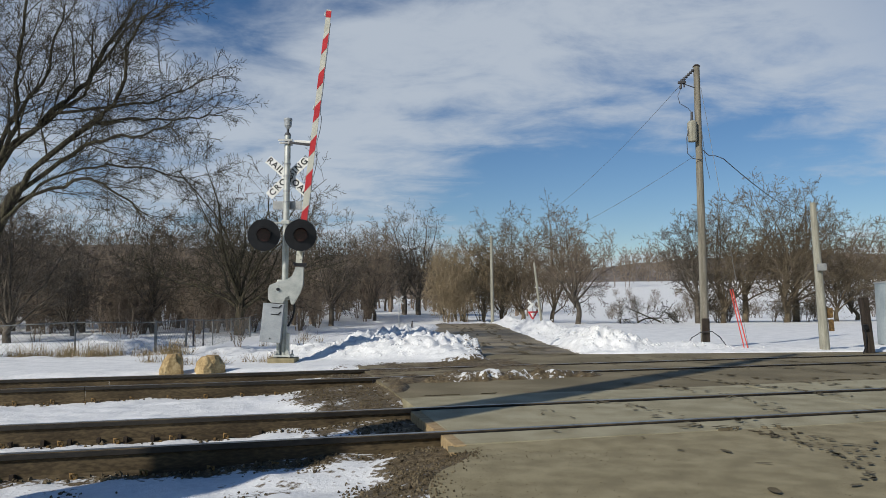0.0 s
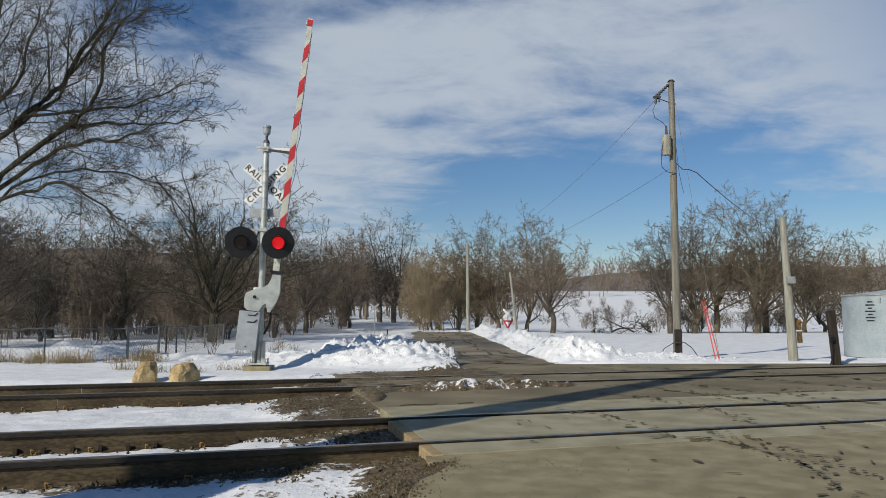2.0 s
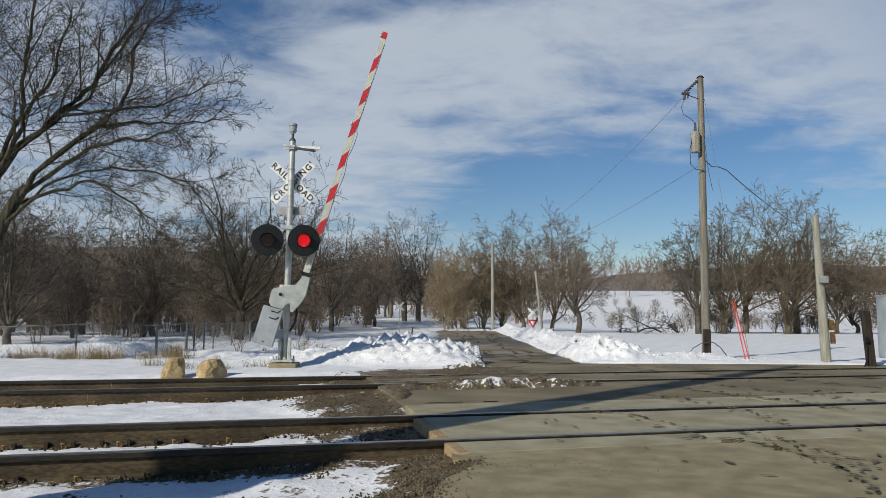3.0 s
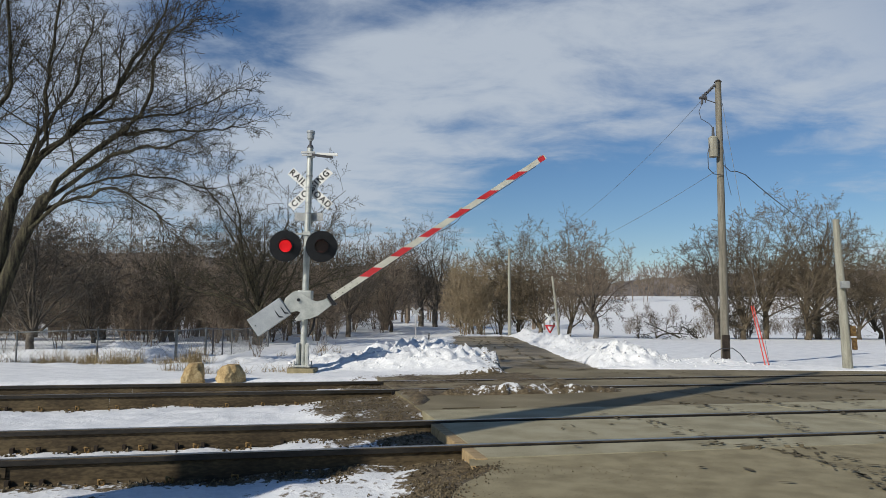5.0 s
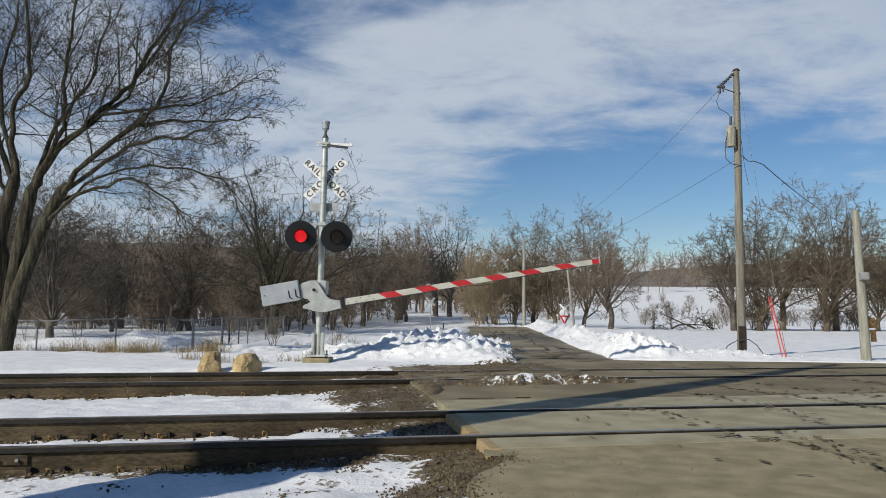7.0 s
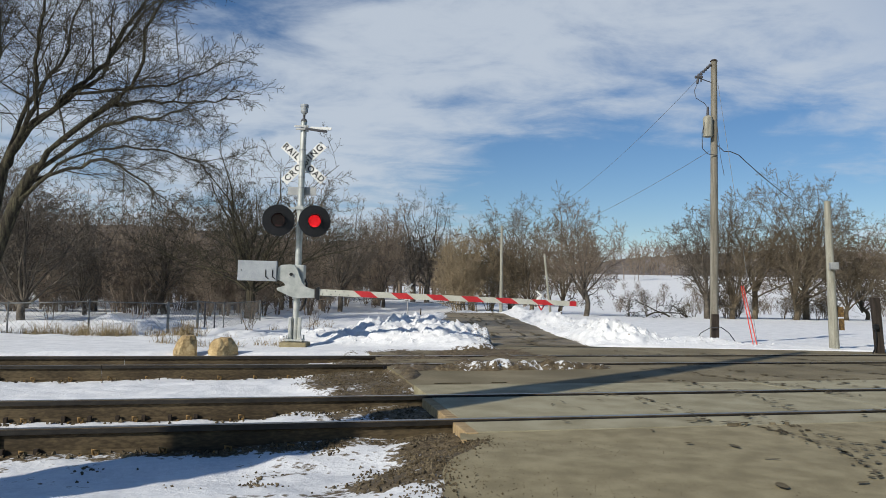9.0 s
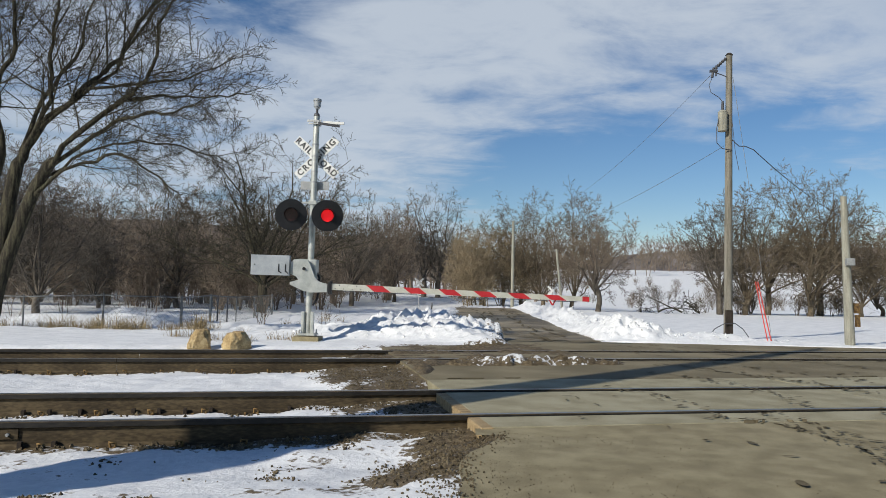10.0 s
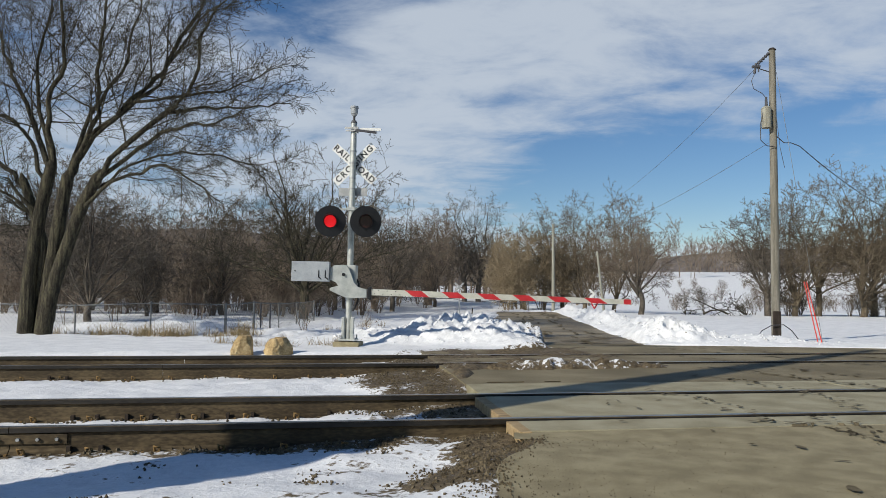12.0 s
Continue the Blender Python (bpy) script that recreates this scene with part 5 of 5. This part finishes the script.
def grass_tufts():
    rng = random.Random(9)
    verts, quads = [], []

    def blade(x, y, z, h, lean, a, w):
        base = len(verts)
        dx, dy = math.cos(a) * lean, math.sin(a) * lean
        px, py = -math.sin(a) * w, math.cos(a) * w
        verts.extend(((x - px, y - py, z), (x + px, y + py, z), (x + dx + px * 0.3, y + dy + py * 0.3, z + h), (x + dx - px * 0.3, y + dy - py * 0.3, z + h)))
        quads.append((base, base + 1, base + 2, base + 3))

    patches = [(-4.75, 14.6, 0.5, 0.25, 260, 0.22), (-3.7, 15.3, 0.45, 0.3, 160, 0.25), (-6.0, 15.2, 0.6, 0.3, 160, 0.25), (-9.5, 19.0, 1.5, 0.6, 900, 0.42), (-7.2, 19.2, 1.0, 0.6, 480, 0.38), (-12.0, 19.5, 1.6, 0.6, 520, 0.38), (-3.0, 27, 1.5, 2.0, 150, 0.35), (-6.0, 30, 2.0, 3.0, 200, 0.4)]
    for cx, cy, rx, ry, n, h in patches:
        clumps = [(cx + rng.gauss(0, rx * 0.6), cy + rng.gauss(0, ry * 0.6), rng.uniform(0.5, 1.2)) for _ in range(max(5, n // 30))]
        for _ in range(n):
            gx, gy, tall = rng.choice(clumps)
            x, y = gx + rng.gauss(0, 0.11), gy + rng.gauss(0, 0.11)
            z = ground_height(x, y)[0]
            blade(x, y, z - 0.02, h * tall * rng.uniform(0.4, 1.1), rng.uniform(0, 0.35) * tall, rng.uniform(0, 6.28), 0.006)
    tagged(new("dry_grass", mesh_from_quads("dry_grass", verts, quads, GRASS)), "dry yellow grass sticking out of the snow", "grass", kind="stuff")


# ---- things along the line ----


def rocks():
    for x, y, sx, sy, sz, seed, peak in ((-4.98, 12.98, 0.25, 0.22, 0.34, 1, 0.5), (-4.33, 13.18, 0.30, 0.24, 0.30, 2, 0.15)):
        bm = B()
        bmesh.ops.create_icosphere(bm, subdivisions=4, radius=1.0)
        for v in bm.verts:
            p = v.co.normalized()
            k = 1.0 + 0.22 * noise.noise(p * 1.3 + Vector((seed * 5, 0, 0))) + 0.10 * noise.noise(p * 3.5 + Vector((0, seed * 9, 0))) + 0.035 * noise.noise(p * 9)
            q = Vector([max(-0.82, min(0.82, c * k)) for c in p])
            v.co = (q.x * sx * (1 - 0.35 * max(0, q.z)) + peak * 0.12 * max(0, q.z), q.y * sy, q.z * sz)
        ob = part("boulder", bm, ROCK, None, at=at_ground(x, y, 25 * seed, -0.07))
        tagged(ob, "rough yellow limestone boulder in snow beside the rail", "boulder", "two boulders")


def utility_pole():
    x, y = 6.78, 18.4
    p = thing("utility_pole", pose(x, y, -0.12, 0, 0.35, 0), "weathered wooden utility pole with transformer and insulators", "utility pole")
    part("pole", add_tube(B(), (0, 0, -0.1), (0, 0, 7.58), 0.112, 0.08, 18), POLEWOOD, p)
    part("pole_cap", add_tube(B(), (0, 0, 7.58), (0, 0, 7.63), 0.10, 0.06, 18), DARKPOST, p)
    part("ground_guard", add_box(B(), (-0.03, -0.15, 0.42), (0.19, 0.05, 0.90), 0.01), DARKPOST, p, "dark cable guard at the foot")
    bm = B()
    add_tube(bm, (-0.08, -0.02, 7.50), (-0.30, -0.03, 7.30), 0.022, n=8)
    for k in range(5):
        a = Vector((-0.10, -0.02, 7.48)).lerp(Vector((-0.40, -0.04, 7.18)), k / 5)
        add_tube(bm, a, a + Vector((-0.03, 0, -0.03)), 0.045, 0.035, 10)
    part("insulator_string", bm, WIRE, p, "dark insulator string")
    bm = B()
    add_box(bm, (-0.42, -0.05, 7.13), (0.20, 0.08, 0.06), 0.01)
    add_tube(bm, (-0.46, -0.05, 6.96), (-0.42, -0.05, 7.22), 0.035, 0.03, 10)
    add_tube(bm, (-0.36, -0.05, 7.0), (-0.36, -0.05, 7.28), 0.02, 0.02, 8)
    add_tube(bm, (-0.40, -0.05, 7.1), (-0.02, -0.02, 6.98), 0.014, 0.014, 6)
    part("fuse_cutout", bm, WIRE, p, "dark fuse cutout")
    bm = add_tube(B(), (0, 0, 0.06), (0, 0, 0.56), 0.12, 0.12, 20)
    add_tube(bm, (0, 0, 0.56), (0, 0, 0.61), 0.125, 0.08, 20)
    tr = part("transformer", bm, GREYWOOD, p, "pale cylindrical transformer can", pose(-0.20, -0.10, 5.46))
    bm = add_tube(B(), (0, 0, 0.60), (0, 0, 0.86), 0.04, 0.028, 10)
    part("bushing", bm, WIRE, tr, "dark bushing")
    part("mounting_bracket", add_box(B(), (0.12, 0.06, 0.35), (0.18, 0.06, 0.34), 0.01), POLEWOOD, tr)
    part("jumper_wire", add_wire(B(), [Vector(q) for q in ((-0.45, -0.06, 6.98), (-0.55, -0.08, 6.75), (-0.50, -0.08, 6.55), (-0.30, -0.1, 6.42), (-0.20, -0.10, 6.3))], 0.009, 5), WIRE, p, "looping dark jumper wire")
    part("jumper_wire", add_wire(B(), [Vector(q) for q in ((-0.30, -0.15, 5.9), (-0.37, -0.15, 5.6), (-0.36, -0.14, 5.2), (-0.22, -0.13, 5.06), (0.05, -0.12, 5.02))], 0.011, 5), WIRE, p, "looping dark jumper wire")
    part("jumper_wire", add_wire(B(), [Vector(q) for q in ((0.05, -0.1, 5.3), (0.22, -0.1, 5.14), (0.40, -0.08, 5.14), (0.62, -0.06, 5.06))], 0.012, 5), WIRE, p, "looping dark jumper wire")
    part("jumper_wire", add_wire(B(), [Vector(q) for q in ((0.02, -0.12, 6.0), (0.06, -0.12, 5.6), (0.12, -0.12, 5.0), (0.22, -0.12, 4.5))], 0.007, 5), WIRE, p, "looping dark jumper wire")
    bm = add_wire(B(), [Vector(q) for q in ((-0.62, -0.3, 0.10), (-0.45, -0.28, 0.38), (-0.2, -0.25, 0.52), (0.1, -0.22, 0.54), (0.3, -0.2, 0.40), (0.52, -0.2, 0.10))], 0.012, 6)
    part("ground_wire", bm, WIRE, p, "arched black cable at the foot")
    top = p.matrix_basis
    for name, a, b, drop, r, label in (("power_line", top @ Vector((-0.46, -0.05, 7.06)), (3.25, 47.0, 5.75), 1.0, 0.0055, "thin overhead power line"),
                                       ("power_line", top @ Vector((-0.12, 0.0, 5.16)), (3.25, 47.0, 4.6), 0.6, 0.006, "thin lower overhead wire"),
                                       ("service_drop", top @ Vector((0.62, -0.06, 5.06)), (14.5, 24.5, 3.3), 0.35, 0.012, "black twisted service cable"),
                                       ("guy_wire", top @ Vector((0.1, 0, 7.0)), (7.5, 17.45, -0.05), 0.0, 0.006, "thin steel guy wire of the pole")):
        tagged(part(name, add_wire(B(), sag(a, b, drop, 24), r, 5), WIRE if name == "service_drop" else FENCE), label, "wire")
    for dx in (0.0, 0.09):
        g = thing("guy_guard", pose(7.50 - dx, 17.45, -0.10, 0, 0, 0), "bright orange-red guy wire guard", "guy guard", "guy guards")
        part("guard_tube", add_tube(B(), (0, 0, 0), (-0.30 + dx * 0.4, 0.12, 1.58), 0.013, 0.013, 10), ORANGE, g)


def side_posts():
    p = thing("meter_pole", pose(9.13, 17.0, -0.10, 0, -1.9, 0), "silvery grey wooden service pole with small boxes", "pole")
    part("pole", add_tube(B(), (0, 0, -0.1), (0, 0, 3.66), 0.118, 0.07, 16), GREYWOOD, p)
    b = part("meter_box", add_box(B(), (0.02, -0.13, 2.08), (0.19, 0.10, 0.17), 0.012), GALV, p, "small grey meter box")
    b = part("switch_box", add_box(B(), (0.17, -0.02, 0.98), (0.12, 0.10, 0.24), 0.01), RUSTY, p, "rusty brown switch box")
    part("switch_box", add_box(B(), (0.19, -0.02, 0.68), (0.09, 0.09, 0.28), 0.01), RUSTY, p, "rusty brown conduit box")
    d = thing("tarred_post", pose(9.70, 16.15, -0.12, 0, -4.2, 0), "dark tarred leaning square post with hose", "post")
    part("post_body", add_box(B(), (0, 0, 0.65), (0.155, 0.15, 1.42), 0.015), DARKPOST, d)
    part("hose", add_wire(B(), [Vector(q) for q in ((-0.09, -0.10, 0.72), (-0.13, -0.12, 0.66), (-0.11, -0.12, 0.5), (-0.12, -0.1, 0.3), (-0.22, -0.1, 0.1), (-0.3, -0.1, 0.06))], 0.016, 6), BLACK, d, "black hose")
    part("hose_coupling", add_box(B(), (-0.10, -0.11, 0.70), (0.10, 0.08, 0.12), 0.02), BLACK, d)
    # tank
    t = thing("storage_tank", pose(13.85, 19.35, -0.14), "pale blue-grey steel storage tank with stencilled notice", "tank")
    R, H = 1.72, 1.82
    part("tank_body", add_tube(B(), (0, 0, 0.10), (0, 0, H), R, R, 64), TANK, t, smooth=False)
    part("top_rim", add_tube(B(), (0, 0, H - 0.02), (0, 0, H + 0.02), R + 0.025, R + 0.025, 64), GALV, t, "bright rolled rim")
    part("tank_roof", add_tube(B(), (0, 0, H), (0, 0, H + 0.22), R - 0.02, 0.2, 64), TANK, t, "low conical roof")
    part("bottom_skid", add_tube(B(), (0, 0, 0.0), (0, 0, 0.11), R - 0.12, R - 0.06, 48), BLACK, t, "dark skid below the tank")
    for k, w in enumerate((0.16, 0.26, 0.12, 0.30, 0.14, 0.28, 0.22)):
        a = radians(-159)
        c = Vector((math.cos(a) * (R + 0.002), math.sin(a) * (R + 0.002), 1.62 - 0.085 * k))
        part("stencil_line", add_box(B(), (0, 0, 0), (w, 0.006, 0.035), 0, Matrix.Translation(c) @ pose(0, 0, 0, 0, 0, -159 + 90)), LETTER, t, "faded dark stencil line")
    for a in (-150, -105, -60):
        c = Vector((math.cos(radians(a)) * (R + 0.012), math.sin(radians(a)) * (R + 0.012), 1.66))
        part("lifting_lug", add_box(B(), (0, 0, 0), (0.06, 0.03, 0.14), 0.006, Matrix.Translation(c) @ pose(0, 0, 0, 0, 0, a + 90)), GALV, t)


def shadow_caster():
    """An added column out of view to the west, tapered to shape the crossing's shadow."""
    p = thing("shadow_column", pose(-5.6, 1.9, -0.2), "unseen tapered column added to cast the shadow over the crossing", "stack")
    part("column_tube", add_tube(B(), (0, 0, -0.1), (0, 0, 11.6), 0.57, 0.13, 24), GALV, p)
    part("column_tip", add_tube(B(), (0, 0, 11.6), (0, 0, 12.0), 0.13, 0.08, 24), GALV, p)


def road_signs():
    # across the second railway, where the road ends
    s = thing("crossbuck_sign", pose(-3.25, 51.5, -0.35), "small white railroad crossbuck on a thin post", "crossbuck sign", "crossbucks by the road")
    part("post", add_tube(B(), (0, 0, -0.2), (0, 0, 2.0), 0.035, 0.035, 8), GALV, s)
    for a in (42, -42):
        part("blade", add_box(B(), (0, -0.05 - 0.008 * (a > 0), 1.95), (0.86, 0.01, 0.13), 0, Matrix.Translation((0, 0, 1.95)) @ pose(0, 0, 0, 0, a, 0) @ Matrix.Translation((0, 0, -1.95))), GALV, s, "weathered white blade")
    s = thing("yield_sign", pose(6.36, 50.5, -0.62), "red and white yield sign below a white crossbuck", "yield sign", "crossbucks by the road")
    part("post", add_tube(B(), (0, 0, -0.4), (0, 0, 2.1), 0.045, 0.045, 8), GALV, s)
    for a in (42, -42):
        part("blade", add_box(B(), (0, -0.05 - 0.008 * (a > 0), 1.80), (0.92, 0.01, 0.13), 0, Matrix.Translation((0, 0, 1.80)) @ pose(0, 0, 0, 0, a, 0) @ Matrix.Translation((0, 0, -1.80))), WHITE, s, "white blade")
    part("yield_plate", add_prism(B(), [(-0.37, 1.32), (0.37, 1.32), (0, 0.66)], -0.09, -0.075), RED, s, "red triangular plate")
    part("yield_centre", add_prism(B(), [(-0.19, 1.21), (0.19, 1.21), (0, 0.87)], -0.095, -0.0915), WHITE, s, "white centre")
    p = thing("leaning_pole", pose(4.24, 30.0, -0.38, 0, -6.2, 0), "thin leaning grey pole in the snow bank", "pole")
    part("pole", add_tube(B(), (0, 0, 0), (0, 0, 3.35), 0.06, 0.045, 10), GREYWOOD, p)
    p = thing("far_utility_pole", pose(3.25, 47.0, -0.3, 0, 0, 0), "slim pale wooden pole at the roadside", "utility pole")
    part("pole", add_tube(B(), (0, 0, 0), (0, 0, 6.1), 0.12, 0.085, 12), GREYWOOD, p)
    p = thing("snow_marker", at_ground(-1.9, 42), "short dark stake in the snow", "stake")
    part("stake", add_tube(B(), (0, 0, 0), (0.03, 0, 0.55), 0.05, 0.03, 6), DARKPOST, p)


def fence():
    f = thing("chain_link_fence", pose(0, 0, 0), "galvanised chain-link fence half hidden by drifts and dry grass", "fence")
    corners = [(-24.0, 21.6), (-18.9, 21.7), (-13.9, 21.8), (-11.4, 21.9), (-8.95, 22.0), (-9.1, 25.0), (-9.3, 28.5), (-9.6, 32), (-10.0, 36.5)]
    H = 1.02
    pts = [Vector((x, y, ground_height(x, y)[0] - 0.02)) for x, y in corners]
    for i, p in enumerate(pts):
        r = 0.045 if i in (4, 8, 5) else 0.026
        part("fence_post", add_tube(B(), p, p + Vector((0, 0, H + 0.06)), r, r, 8), FENCE, f)
    for k, (a, b) in enumerate(zip(pts, pts[1:])):
        up = Vector((0, 0, H))
        part("top_rail", add_tube(B(), a + up, b + up, 0.02, 0.02, 6), FENCE, f)
        bm = B()
        d = b - a
        n = int(d.length / 0.16)
        for j in range(-6, n):
            for s in (0, 1):
                u0, u1 = j * 0.16, j * 0.16 + H
                c0, c1 = max(0.0, u0), min(d.length, u1)
                if c1 <= c0:
                    continue
                z0, z1 = (c0 - u0), (c1 - u0)
                if s:
                    z0, z1 = H - z0, H - z1
                add_tube(bm, a + d * (c0 / d.length) + Vector((0, 0, z0)), a + d * (c1 / d.length) + Vector((0, 0, z1)), 0.0034, 0.0034, 3, False)
        part("wire_mesh", bm, FENCE, f, "thin wire mesh")
    # gate leaf at the corner
    a, b = pts[5], pts[6]
    for s in (0.25, 0.62):
        c = a.lerp(b, s)
        part("gate_post", add_tube(B(), c, c + Vector((0, 0, H)), 0.03, 0.03, 6), WIRE, f, "dark gate post")


paving()
rails()
ties()
ballast()
gate_arm = crossing_signal()
shadow_caster()
utility_pole()
side_posts()
rocks()
fence()
road_signs()
wooded_hill()
plant_trees()
grass_tufts()
tyre_marks()
snow_clods()
crossing_panels()


# ---- what moves ----


def motions():
    drop = [(0, 84.6), (1.0, 84.4), (2.2, 84.4), (2.5, 83.3), (2.7, 79.8), (3.0, 74.0), (3.5, 63.3), (4.0, 52.2), (4.3, 46.2), (4.5, 42.7), (5.0, 35.2), (5.5, 28.4),
            (6.0, 22.1), (6.5, 16.2), (6.7, 14.2), (7.2, 9.0), (7.7, 4.1), (8.1, 0.8), (8.3, 0.1), (9.0, 0.1), (12.0, 0.0)]
    walk(gate_arm, [(t, pose(*PIVOT, 0, -a - 0.8 * min(1.0, a / 30), 4.0)) for t, a in drop])
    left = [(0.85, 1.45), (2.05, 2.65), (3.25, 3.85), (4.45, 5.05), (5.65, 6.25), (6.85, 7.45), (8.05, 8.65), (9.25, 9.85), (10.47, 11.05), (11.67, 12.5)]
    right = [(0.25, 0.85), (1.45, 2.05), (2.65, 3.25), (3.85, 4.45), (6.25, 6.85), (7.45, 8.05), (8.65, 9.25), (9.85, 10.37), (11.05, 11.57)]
    # flashing is imitated by sliding the added dark discs over the lit lenses
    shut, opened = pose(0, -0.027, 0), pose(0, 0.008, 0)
    for shutter, lit in zip(OFF_DISCS, (left, right)):
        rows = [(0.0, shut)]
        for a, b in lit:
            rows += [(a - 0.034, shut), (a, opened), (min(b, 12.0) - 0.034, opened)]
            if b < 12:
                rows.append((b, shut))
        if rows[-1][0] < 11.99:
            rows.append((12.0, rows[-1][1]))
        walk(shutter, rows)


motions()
